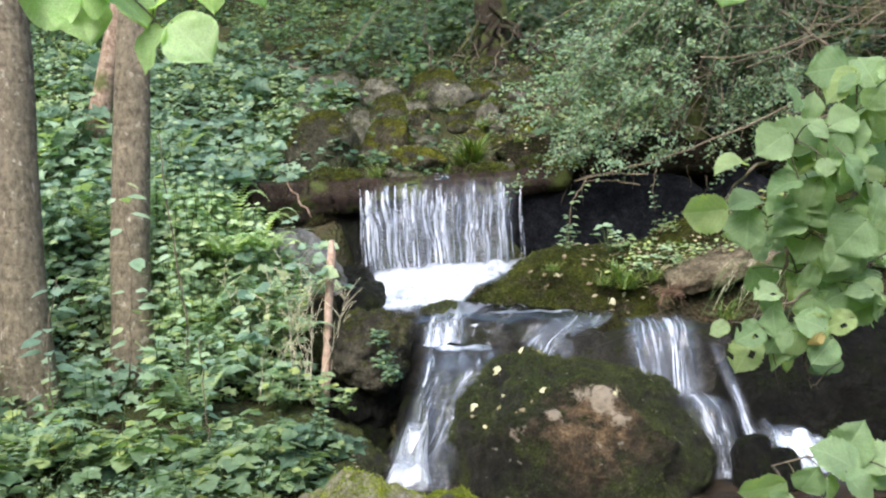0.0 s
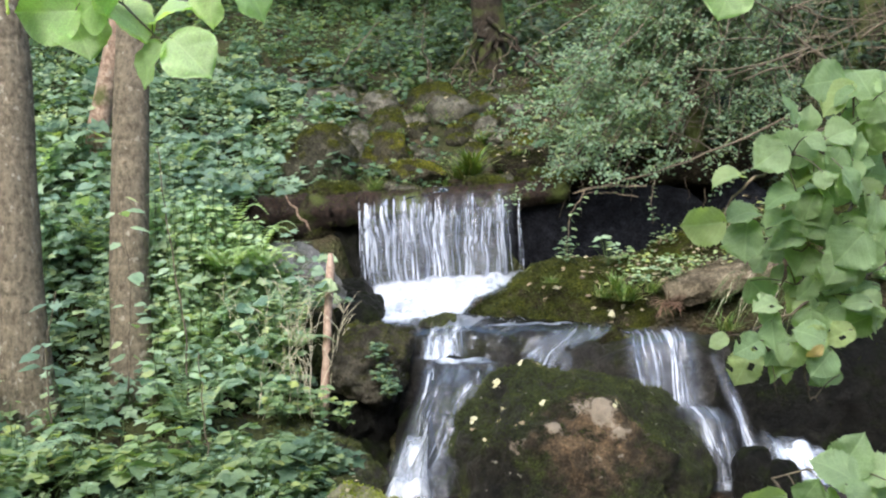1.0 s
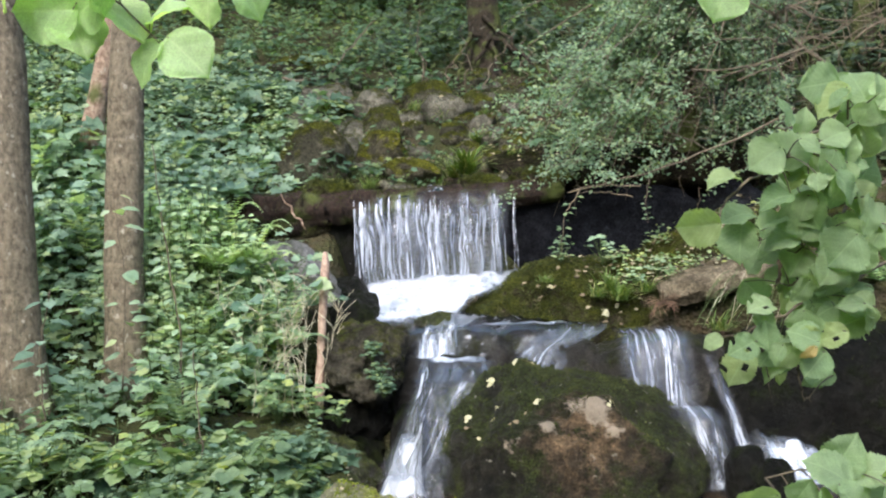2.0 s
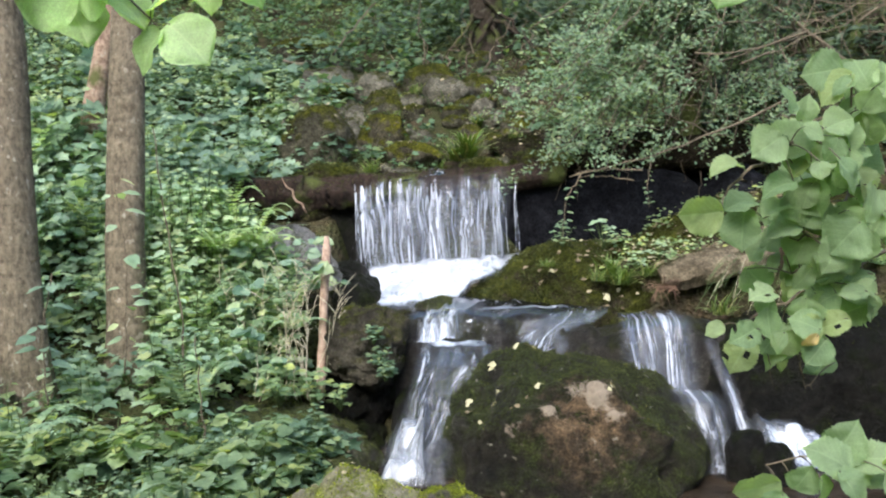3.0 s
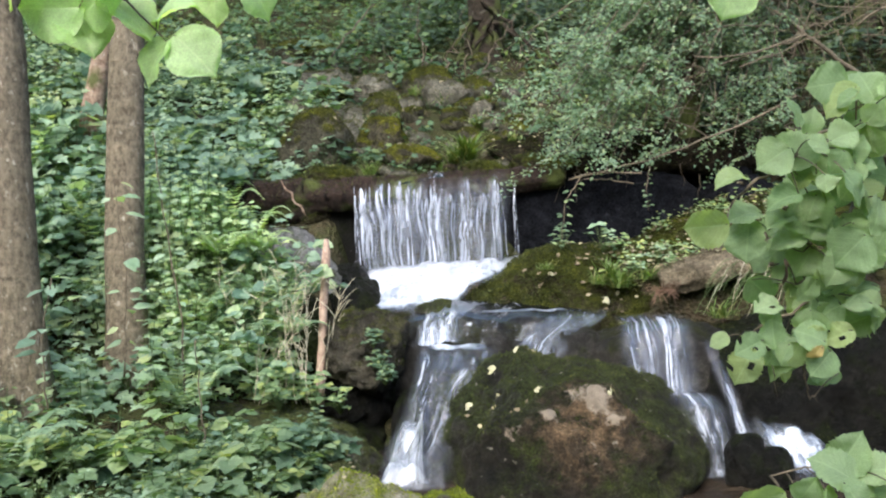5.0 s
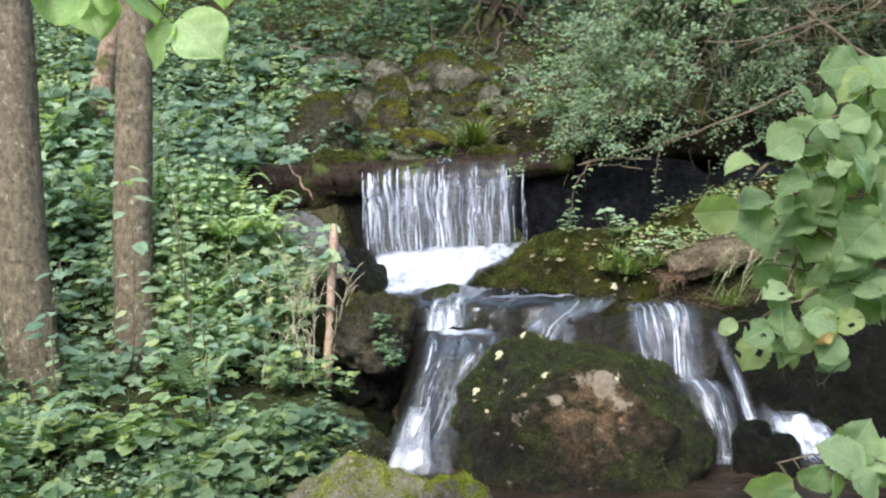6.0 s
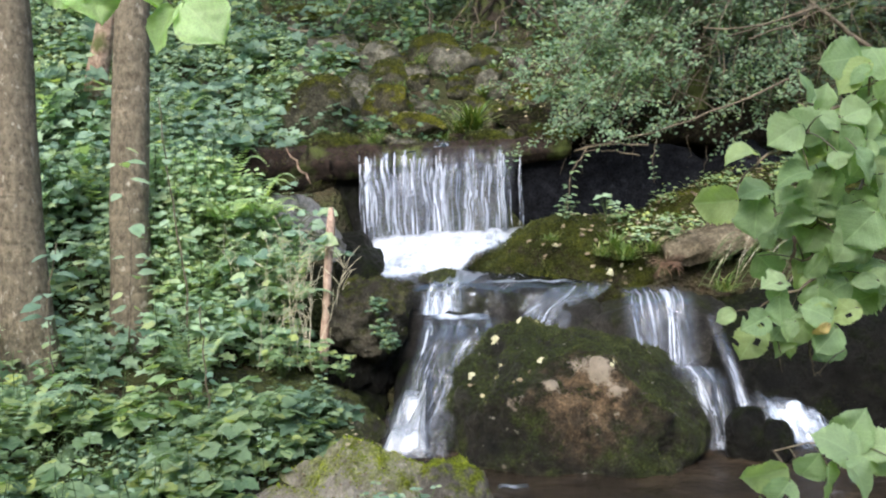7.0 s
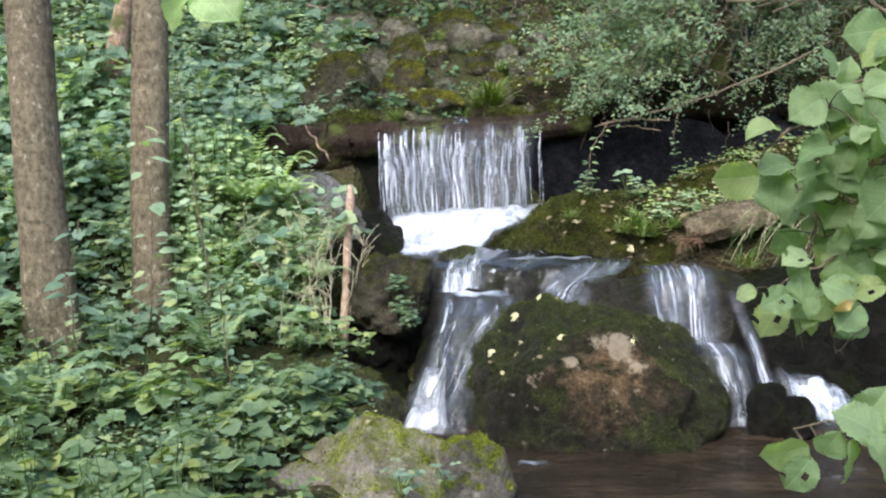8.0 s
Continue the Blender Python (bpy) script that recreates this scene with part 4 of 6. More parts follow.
# ---- trees ----
def trunk_mesh(name, line, r0, r1, mat, seed, flare=0.5):
    pts = []
    line = [Vector(p) for p in line]
    for a, b in zip(line, line[1:]):
        pts += [a.lerp(b, i / 14) for i in range(14)]
    pts.append(line[-1])
    n = len(pts) - 1
    rad = [(r0 + (r1 - r0) * i / n) * (1 + flare * math.exp(-(pts[i].z - pts[0].z) * 6)) for i in range(n + 1)]
    seg = 28
    v, f = tube(pts, rad, seg)
    out = []
    for i, p in enumerate(v):
        c = pts[i // seg]
        d = Vector(p) - c
        k = 1 + 0.10 * noise.fractal(Vector((d.x * 6 + seed, d.y * 6, p[2] * 1.1)), 1.0, 2.0, 3) + 0.015 * noise.noise(Vector((d.x * 60, d.y * 60, p[2] * 14)))
        out.append(tuple(c + d * k))
    return mesh_from(name, out, f, mat)


def crown_parts(tree, top, spread, seed, count=1000):
    """Limbs from the trunk's top and a loose crown of single leaves, added unseen, high above the stream."""
    r = random.Random(seed)
    spots = []
    for _ in range(7):
        ang = r.uniform(0, 2 * math.pi)
        end = Vector(top) + Vector((math.cos(ang) * spread * r.uniform(0.5, 1), math.sin(ang) * spread * r.uniform(0.5, 1), r.uniform(0.6, 2.2)))
        pts = arc(Vector(top) - Vector((0, 0, r.uniform(0, 1.2))), end, 0.3, 8, 0.08, r.randint(0, 999))
        v, f = tube(pts, [0.055 * (1 - i / 10) for i in range(9)], 7)
        part("limb", mesh_from("limb", v, f, M_BARK), tree)
        for _ in range(count // 7):
            p = pts[r.randint(3, 8)] + Vector((r.gauss(0, 0.42), r.gauss(0, 0.42), r.gauss(0, 0.28)))
            spots.append((p, (r.gauss(0, 1), r.gauss(0, 1), -0.3), (r.gauss(0, 0.4), r.gauss(0, 0.4), 1), r.uniform(0.06, 0.1)))
    part("crown", leaves("crown", spots, M_BRIGHT, SMALL), tree, "loose green leaf crown, added out of view")


tree = thing("tree", "tree with straight grey-brown bark flecked with pale lichen", "tree", group="trees on the bank")
part("trunk", trunk_mesh("trunk", [(-1.99, 4.50, 0.25), (-2.035, 4.58, 1.0), (-2.09, 4.71, 2.1), (-2.3, 4.9, 4.2), (-2.45, 5.0, 6.5)], 0.128, 0.075, M_BARK, 1), tree)
crown_parts(tree, (-2.45, 5.0, 6.3), 2.0, 1, 600)
tree = thing("tree", "slender tree with grey-brown bark standing among brambles", "tree", group="trees on the bank")
part("trunk", trunk_mesh("trunk", [(-1.62, 4.90, 0.3), (-1.635, 4.98, 1.1), (-1.61, 5.12, 2.2), (-1.52, 5.3, 4.2), (-1.5, 5.4, 6.3)], 0.110, 0.066, M_BARK, 4), tree)
crown_parts(tree, (-1.5, 5.4, 6.1), 1.8, 2, 600)
tree = thing("tree", "leaning tree with peeling reddish bark and moss", "tree", group="trees on the bank")
part("trunk", trunk_mesh("trunk", [(-2.42, 6.58, 1.45), (-2.36, 6.62, 1.95), (-2.25, 6.68, 2.5), (-1.95, 6.9, 4.0), (-1.8, 7.0, 5.2)], 0.085, 0.045, M_BARK_RED, 7), tree)
crown_parts(tree, (-1.8, 7.0, 5.1), 1.5, 3, 700)
tree = thing("tree", "dark mossy tree behind a tangle of twigs", "tree", group="trees on the slope")
part("trunk", trunk_mesh("trunk", [(3.12, 7.1, 1.5), (3.12, 7.15, 2.1), (3.2, 7.2, 2.7), (3.3, 7.4, 5.0)], 0.11, 0.07, M_TREE_DARK, 9), tree)
# Dense unseen crown, added to shade the twigs and bank below.
crown_parts(tree, (3.3, 7.4, 4.9), 1.8, 4, 3400)
tree = thing("tree", "dark mossy tree with exposed roots above the stony slope", "tree", group="trees on the slope")
part("trunk", trunk_mesh("trunk", [(0.42, 9.15, 2.35), (0.46, 9.2, 2.9), (0.40, 9.25, 3.6), (0.3, 9.4, 5.2)], 0.17, 0.11, M_TREE_DARK, 19, 1.0), tree)
# Crown out of view; its many leaves shade the upper slope.
crown_parts(tree, (0.3, 9.4, 5.1), 2.2, 7, 2600)
rnd = random.Random(93)
for k in range(6):
    x, y = 0.40 + rnd.uniform(-0.10, 0.12), 9.05
    ex, ey = x + rnd.uniform(-0.55, 0.75), rnd.uniform(8.55, 8.9)
    v, f = tube(arc((x, y, rnd.uniform(2.75, 3.1)), (ex, ey, ground_at(ex, ey) - 0.03), rnd.uniform(-0.05, 0.12), 10, 0.035, k), [0.026 - 0.0018 * i for i in range(11)], 7)
    part("root", mesh_from("root", v, f, M_TREE_DARK), tree)
bare = thing("bare_shrub", "thin crooked bare stems of a shrub on the slope", "shrub")
for k in range(9):
    x, y = rnd.uniform(-0.15, 1.15), rnd.uniform(8.3, 8.9)
    z = ground_at(x, y)
    w = rnd.uniform(0.005, 0.010)
    v, f = tube(arc((x, y, z - 0.05), (x + rnd.uniform(-0.45, 0.45), y + rnd.uniform(-0.2, 0.3), z + rnd.uniform(0.25, 0.9)), rnd.uniform(-0.1, 0.1), 12, 0.05, k + 40), [w * (1 - i / 18) for i in range(13)], 6)
    part("stem", mesh_from("stem", v, f, M_TWIG if k % 3 else M_BARK), bare)
deadwood = thing("dead_branch", "bare grey dead branch lying bent on the slope", "branch")
v, f = tube(arc((-1.35, 8.4, 2.42), (-0.95, 8.5, 2.44), -0.03, 8, 0.012, 3)[:-1] + arc((-0.95, 8.5, 2.44), (-0.55, 8.7, 2.95), 0.02, 8, 0.012, 5), [0.016 - 0.0006 * i for i in range(17)], 7)
part("stem", mesh_from("stem", v, f, M_BARK), deadwood)
stump = thing("mossy_stump", "thin broken stump with moss and pale bare wood", "stump")
part("trunk", trunk_mesh("trunk", [(1.64, 6.30, 1.5), (1.66, 6.28, 1.85), (1.63, 6.28, 2.22)], 0.075, 0.045, M_BARK_MOSS, 15, 0.3), stump)


# ---- undergrowth ----
def stream_free(x, y):
    """Where plants can root: off the water, the stones by it and the hollow."""
    if y < 6.3:
        edge = -0.62 if y < 4.2 else (-0.72 if y < 5.0 else -0.86)
        if y < 3.5:
            edge = -0.74
        if 3.75 < y < 4.15:
            edge = -0.48
        return x < edge and not (x > -1.12 and 4.15 < y < 4.78)
    if y < 6.5:
        return x < -0.55 or x > 2.0
    return True


def facing(y):
    """How far leaves lean out from the steep bank towards the open light."""
    return 0.7 * float(step(4.3, 5.2, y))


def bramble_plant(r, x, y, z, tall, size, spots, stems):
    """Arching stems with leaves in threes."""
    for _ in range(r.randint(2, 3)):
        ang = r.uniform(0, 2 * math.pi)
        reach = tall * r.uniform(0.4, 1.3)
        top = Vector((x + math.cos(ang) * reach, y + math.sin(ang) * reach, z + tall * r.uniform(0.5, 1.1)))
        pts = arc((x, y, z - 0.03), top, tall * 0.3, 6, tall * 0.03, r.randint(0, 9999))
        stems.append((pts, [0.0035 - 0.0003 * i for i in range(7)]))
        for _ in range(6):
            k = r.uniform(0.2, 1.0) * 6
            i = min(5, int(k))
            p = pts[i].lerp(pts[i + 1], k - i)
            a = r.uniform(0, 2 * math.pi)
            big = size * r.uniform(0.6, 1.25)
            q = p + Vector((math.cos(a), math.sin(a), r.uniform(-0.2, 0.4))) * big * r.uniform(0.5, 1.2)
            stems.append(([p, p.lerp(q, 0.5) + Vector((0, 0, 0.006)), q], [0.0016, 0.0014, 0.001]))
            face = Vector((r.gauss(0, 0.38), r.gauss(0, 0.38) - 0.05 - 0.95 * facing(y), 1.0))
            for turn in (-1.2, 0.0, 1.2):
                way = Vector((math.cos(a + turn), math.sin(a + turn), r.uniform(-0.45, 0.05)))
                spots.append((q, way, face, big * (1.0 if turn == 0 else 0.82)))


def nettle_plant(r, x, y, z, tall, size, spots, stems):
    """An upright stem with pairs of drooping leaves, smaller to the top."""
    for _ in range(r.randint(1, 3)):
        top = Vector((x + r.gauss(0, 0.12) * tall, y + r.gauss(0, 0.12) * tall, z + tall * r.uniform(0.8, 1.3)))
        base = Vector((x + r.gauss(0, 0.03), y + r.gauss(0, 0.03), z - 0.02))
        pts = arc(base, top, 0.0, 8, 0.006, r.randint(0, 9999))
        stems.append((pts, [0.003 - 0.0002 * i for i in range(9)]))
        turn = r.uniform(0, 3)
        n = max(4, int(tall / 0.05))
        for i in range(n):
            k = 0.25 + 0.75 * i / (n - 1)
            f = k * 7.999
            p = pts[int(f)].lerp(pts[int(f) + 1], f % 1)
            turn += 1.57
            s = size * (1.15 - 0.6 * k) * r.uniform(0.8, 1.2)
            for h in (0, math.pi):
                way = Vector((math.cos(turn + h), math.sin(turn + h), r.uniform(-0.4, 0.2)))
                spots.append((p + way * 0.015, way, Vector((r.gauss(0, 0.25), r.gauss(0, 0.25) - 0.05 - 0.95 * facing(y), 1.0)), s))


def ivy_plant(r, x, y, z, tall, size, spots, stems):
    """Long-stalked single leaves over the ground."""
    for _ in range(r.randint(8, 14)):
        a, d = r.uniform(0, 2 * math.pi), r.uniform(0.01, 0.16)
        q = Vector((x + math.cos(a) * d, y + math.sin(a) * d, z + tall * r.uniform(0.1, 1.0)))
        stems.append((arc((x + math.cos(a) * d * 0.4, y + math.sin(a) * d * 0.4, z - 0.02), q, 0.01, 3), [0.0018, 0.0016, 0.0014, 0.001]))
        b = r.uniform(0, 2 * math.pi)
        spots.append((q, Vector((math.cos(b), math.sin(b), r.uniform(-0.5, 0.1))), Vector((r.gauss(0, 0.35), r.gauss(0, 0.35) - 0.05 - 0.95 * facing(y), 1.0)), size * r.uniform(0.6, 1.3)))


def undergrowth(name, label, mat, seed, area, count, tall, size, shape, plant=bramble_plant, accept=None, gaps=0.0):
    """A stand of one kind of plant, thicker here and thinner there."""
    r = random.Random(seed)
    spots, stems = [], []
    made = 0
    while made < count:
        x, y = r.uniform(area[0], area[1]), r.uniform(area[2], area[3])
        if not stream_free(x, y) or (accept and not accept(x, y)):
            continue
        thick = noise.noise(Vector((x * 1.6, y * 1.6, seed * 3.7)))
        if thick < gaps - 0.5 * r.random():
            continue
        made += 1
        plant(r, x, y, ground_at(x, y), tall * r.uniform(0.45, 1.25) * (0.85 + 0.5 * thick), size * r.uniform(0.7, 1.2), spots, stems)
    ob = thing(name, label, "undergrowth", kind="stuff")
    part("foliage", leaves("foliage", spots, mat, shape), ob)["kind"] = "stuff"
    v, f = tubes(stems, 3)
    part("stems", mesh_from("stems", v, f, M_STEM), ob)["kind"] = "stuff"
    return ob


def fine_template(wide, rows=6, seed=1):
    """A toothed, waved leaf for the nearest plants."""
    r = random.Random(seed)
    pts, quads = [], []
    for j in range(rows + 1):
        k = j / rows
        w = wide * 1.08 * max(0.0, math.sin(math.pi * k ** 0.66)) ** 0.85 * (1.10 if j % 2 else 0.92)
        for i in (-2, -1, 0, 1, 2):
            s = i / 2
            pts.append((s * w, k - 0.04 * abs(s), 0.10 * abs(s) * wide + r.uniform(-0.02, 0.02) - 0.16 * (k - 0.3) ** 2))
    for j in range(rows):
        for i in range(4):
            a = j * 5 + i
            quads.append((a, a + 1, a + 6, a + 5))
    return np.array(pts), quads


def open_ground(x, y):
    """Off the low sward at the foot of the two trunks and below the log."""
    return not (-2.35 < x < -1.25 and y < 4.98) and not (x > -1.30 and y > 5.35)


NEAR_OVATE, NEAR_BROAD = fine_template(0.31, 7), fine_template(0.40, 7, 2)
# near bank
undergrowth("bramble_thicket", "dense green brambles covering the near bank", M_NEAR, 1, (-2.7, -0.58, 2.5, 4.0), 84, 0.24, 0.088, NEAR_BROAD, bramble_plant)
undergrowth("ivy_carpet", "low lobed ivy leaves on the near bank", M_SLOPE, 12, (-2.7, -0.58, 2.5, 4.7), 100, 0.14, 0.080, LOBED, ivy_plant)
undergrowth("nettle_stand", "pale green nettles among the brambles", M_BRIGHT, 2, (-2.6, -0.64, 2.6, 3.9), 84, 0.24, 0.050, NEAR_OVATE, nettle_plant, None, 0.0)
# The darker slope leaf colour stands in for shade on this fringe.
undergrowth("nettle_stand", "low fringe of green herbs in front of the mossy ledge", M_SLOPE, 27, (-1.25, -0.46, 3.62, 4.15), 80, 0.12, 0.060, NEAR_OVATE, nettle_plant)
undergrowth("nettle_stand", "small-leaved yellow-green herbs on the near bank", M_BRIGHT, 49, (-2.6, -0.62, 2.5, 4.1), 120, 0.26, 0.030, SMALL, nettle_plant)
undergrowth("nettle_stand", "low leafy herbs on the bank above the pool", M_SLOPE, 71, (-1.05, -0.46, 3.80, 4.5), 80, 0.12, 0.058, NEAR_OVATE, nettle_plant)
undergrowth("ivy_carpet", "dark ivy leaves on the bank above the pool", M_SLOPE, 72, (-1.05, -0.46, 3.80, 4.5), 46, 0.10, 0.065, LOBED, ivy_plant)
# dark cover behind, its shade put into the leaf colour
undergrowth("bramble_thicket", "thicket behind the tangle of twigs, shade in its leaf colour", M_SHADE, 33, (1.9, 4.9, 6.9, 9.6), 260, 0.75, 0.08, OVATE, bramble_plant)
undergrowth("ivy_carpet", "ivy around the old tree, shade in its leaf colour", M_SHADE, 34, (-0.6, 1.9, 9.0, 11.0), 190, 0.34, 0.075, LOBED, ivy_plant)
# between the trees and the log
undergrowth("bramble_thicket", "tall green brambles below the log and between the trees", M_UNDER, 3, (-3.2, -0.64, 4.6, 6.3), 105, 0.40, 0.080, NEAR_BROAD, bramble_plant, open_ground)
undergrowth("nettle_stand", "pale green leafy herbs in front of the log", M_BRIGHT, 4, (-1.9, -0.68, 4.6, 6.1), 85, 0.42, 0.085, LOBED, nettle_plant, open_ground)
undergrowth("nettle_stand", "tall dark green herbs around the tree trunks", M_UNDER, 14, (-3.4, -1.0, 4.9, 6.6), 105, 0.46, 0.095, LOBED, nettle_plant, open_ground)
undergrowth("ivy_carpet", "lobed ivy leaves at the foot of the trees", M_UNDER, 15, (-3.2, -0.70, 4.6, 6.4), 150, 0.22, 0.085, LOBED, ivy_plant)
undergrowth("ivy_carpet", "broad lobed leaves standing above the brambles", M_BRIGHT, 25, (-3.0, -0.80, 4.7, 6.2), 46, 0.46, 0.11, LOBED, ivy_plant, open_ground)
undergrowth("nettle_stand", "tall pale feathery herbs beside the log", M_FERN, 28, (-1.75, -0.80, 4.95, 5.5), 150, 0.50, 0.075, SMALL, nettle_plant, open_ground)
undergrowth("nettle_stand", "tall leafy herbs growing in front of the trunks", M_BRIGHT, 29, (-2.15, -1.25, 4.35, 4.85), 7, 0.50, 0.085, LOBED, nettle_plant)
# the slope
undergrowth("ivy_carpet", "lobed ivy leaves covering the slope", M_SLOPE, 5, (-4.6, -0.75, 6.1, 8.8), 190, 0.22, 0.085, LOBED, ivy_plant)
undergrowth("ivy_carpet", "broad lobed leaves standing over the ivy on the slope", M_SLOPE, 45, (-4.2, -0.95, 6.15, 8.6), 46, 0.42, 0.135, LOBED, ivy_plant)
undergrowth("ivy_carpet", "tall broad leaves around the leaning tree's foot", M_SLOPE, 46, (-2.95, -1.9, 6.05, 6.45), 26, 0.55, 0.11, LOBED, ivy_plant)
undergrowth("nettle_stand", "feathery pale herbs between the ivy on the slope", M_FERN, 47, (-4.0, -1.0, 6.3, 8.4), 26, 0.40, 0.07, SMALL, nettle_plant)
undergrowth("moss_carpet", "low yellow-green mossy herbs on the slope", M_GRASS, 48, (-3.2, -0.8, 6.4, 8.8), 90, 0.12, 0.05, OVATE, ivy_plant, None, 0.1)
undergrowth("bramble_thicket", "brambles on the slope behind the trees", M_SLOPE, 16, (-4.8, -0.9, 6.3, 9.0), 110, 0.36, 0.090, OVATE, bramble_plant)
undergrowth("nettle_stand", "green herbs on the slope behind the trees", M_BRIGHT, 17, (-4.6, -1.0, 6.4, 9.0), 80, 0.40, 0.070, OVATE, nettle_plant, None, 0.0)
undergrowth("ivy_carpet", "ivy and herbs on the upper wooded slope", M_FAR, 6, (-6.5, 5.5, 8.4, 13.0), 900, 0.26, 0.075, LOBED, ivy_plant, lambda x, y: math.hypot(x - 0.4, y - 9.0) > 0.6 and not (0.5 < x < 1.6 and y < 11))
undergrowth("nettle_stand", "leafy herbs on the upper wooded slope", M_FAR, 18, (-6.5, 5.5, 8.6, 13.0), 420, 0.50, 0.070, OVATE, nettle_plant, lambda x, y: math.hypot(x - 0.4, y - 9.0) > 0.7 and not (0.5 < x < 1.6 and y < 11))
undergrowth("ivy_carpet", "small ivy between the mossy stones", M_FAR, 7, (-1.2, 1.9, 6.5, 8.8), 190, 0.12, 0.05, LOBED, ivy_plant, lambda x, y: x < 0.7 or y < 7.4)
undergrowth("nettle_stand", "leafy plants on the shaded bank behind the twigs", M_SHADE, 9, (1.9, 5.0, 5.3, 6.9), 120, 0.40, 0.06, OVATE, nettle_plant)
undergrowth("ivy_carpet", "ivy covering the bank behind the shrub", M_FAR, 22, (0.7, 2.5, 6.7, 9.2), 130, 0.26, 0.065, LOBED, ivy_plant)
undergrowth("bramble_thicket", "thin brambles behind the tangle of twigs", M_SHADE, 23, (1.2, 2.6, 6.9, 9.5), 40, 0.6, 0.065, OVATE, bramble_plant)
# Made taller than the view needs, to block low sky and its reflections.
undergrowth("far_thicket", "dense shrubs closing the wooded slope", M_FAR, 8, (-14.0, 14.0, 13.0, 19.0), 420, 4.0, 0.34, LOBED, bramble_plant)
undergrowth("far_thicket", "leafy shrubs along the top of the slope", M_FAR, 20, (-9.0, 9.0, 11.5, 14.0), 300, 1.1, 0.13, LOBED, bramble_plant)


def around(x, y):
    d = math.hypot(x, y - 2.0)
    return 6.5 < d < 14.0 and (y < 2.0 or abs(x) > 6.5)


# Unseen thicket all round, added to cut low skylight on upright faces.
undergrowth("woodland_edge", "tall leafy thicket added out of view to block low sky", M_FAR, 19, (-14.0, 14.0, -12.0, 12.0), 420, 4.2, 0.42, LOBED, bramble_plant, around)


# ---- overhanging shrub with fine leaves ----
def shrub():
    r = random.Random(21)
    ob = thing("overhanging_shrub", "small-leaved grey-green shrub hanging over the dark hollow", "shrub")
    spots, wood = [], []
    for n in range(78):
        root = Vector((r.uniform(1.7, 2.6), r.uniform(6.3, 7.1), r.uniform(2.0, 3.3)))
        end = Vector((r.uniform(0.40, 2.1), r.uniform(5.5, 6.2), 0))
        low = 1.46 + 0.08 * abs(end.x - 0.5)
        end.z = low + (2.75 - low) * r.random() ** 1.2 + 0.45 * max(0, 0.9 - end.x) * r.random()
        if n % 3 == 0:
            end.z = low - 0.06 + 0.42 * r.random()
        end.x = max(end.x, 0.44 + 1.0 * (end.z - 1.55))
        pts = arc(root, end, r.uniform(0.1, 0.35), 9, 0.03, n)
        wood.append((pts, [0.010 - 0.0009 * i for i in range(10)]))
        for _ in range(9):
            i = r.randint(3, 9)
            tip = pts[i] + Vector((r.uniform(-0.38, 0.05), r.gauss(-0.04, 0.12), r.uniform(-0.26, 0.12)))
            tw = arc(pts[i], tip, 0.03, 4, 0.012, r.randint(0, 9999))
            wood.append((tw, [0.003, 0.0026, 0.0022, 0.0018, 0.0012]))
            for _ in range(56):
                k = r.uniform(0, 3.99)
                p = tw[int(k)].lerp(tw[int(k) + 1], k % 1) + Vector((r.gauss(0, 0.022), r.gauss(0, 0.022), r.gauss(0, 0.022)))
                if abs(p.x - 1.57) < 0.08 and 1.6 < p.z < 2.15:
                    continue
                spots.append((p, (r.gauss(-0.3, 0.8), r.gauss(-0.2, 0.8), r.gauss(-0.1, 0.5)), (r.gauss(0, 0.5), r.gauss(-0.8, 0.4), 1), r.uniform(0.020, 0.038)))
    part("foliage", leaves("foliage", spots, M_BUSH, SMALL), ob)["kind"] = "stuff"
    for pts, rad in wood:
        if len(pts) > 6:
            v, f = tube(pts, rad, 6)
            part("branch", mesh_from("branch", v, f, M_TWIG), ob)
    v, f = tubes([w for w in wood if len(w[0]) <= 6], 4)
    part("brushwood", mesh_from("brushwood", v, f, M_TWIG), ob)["kind"] = "stuff"


shrub()


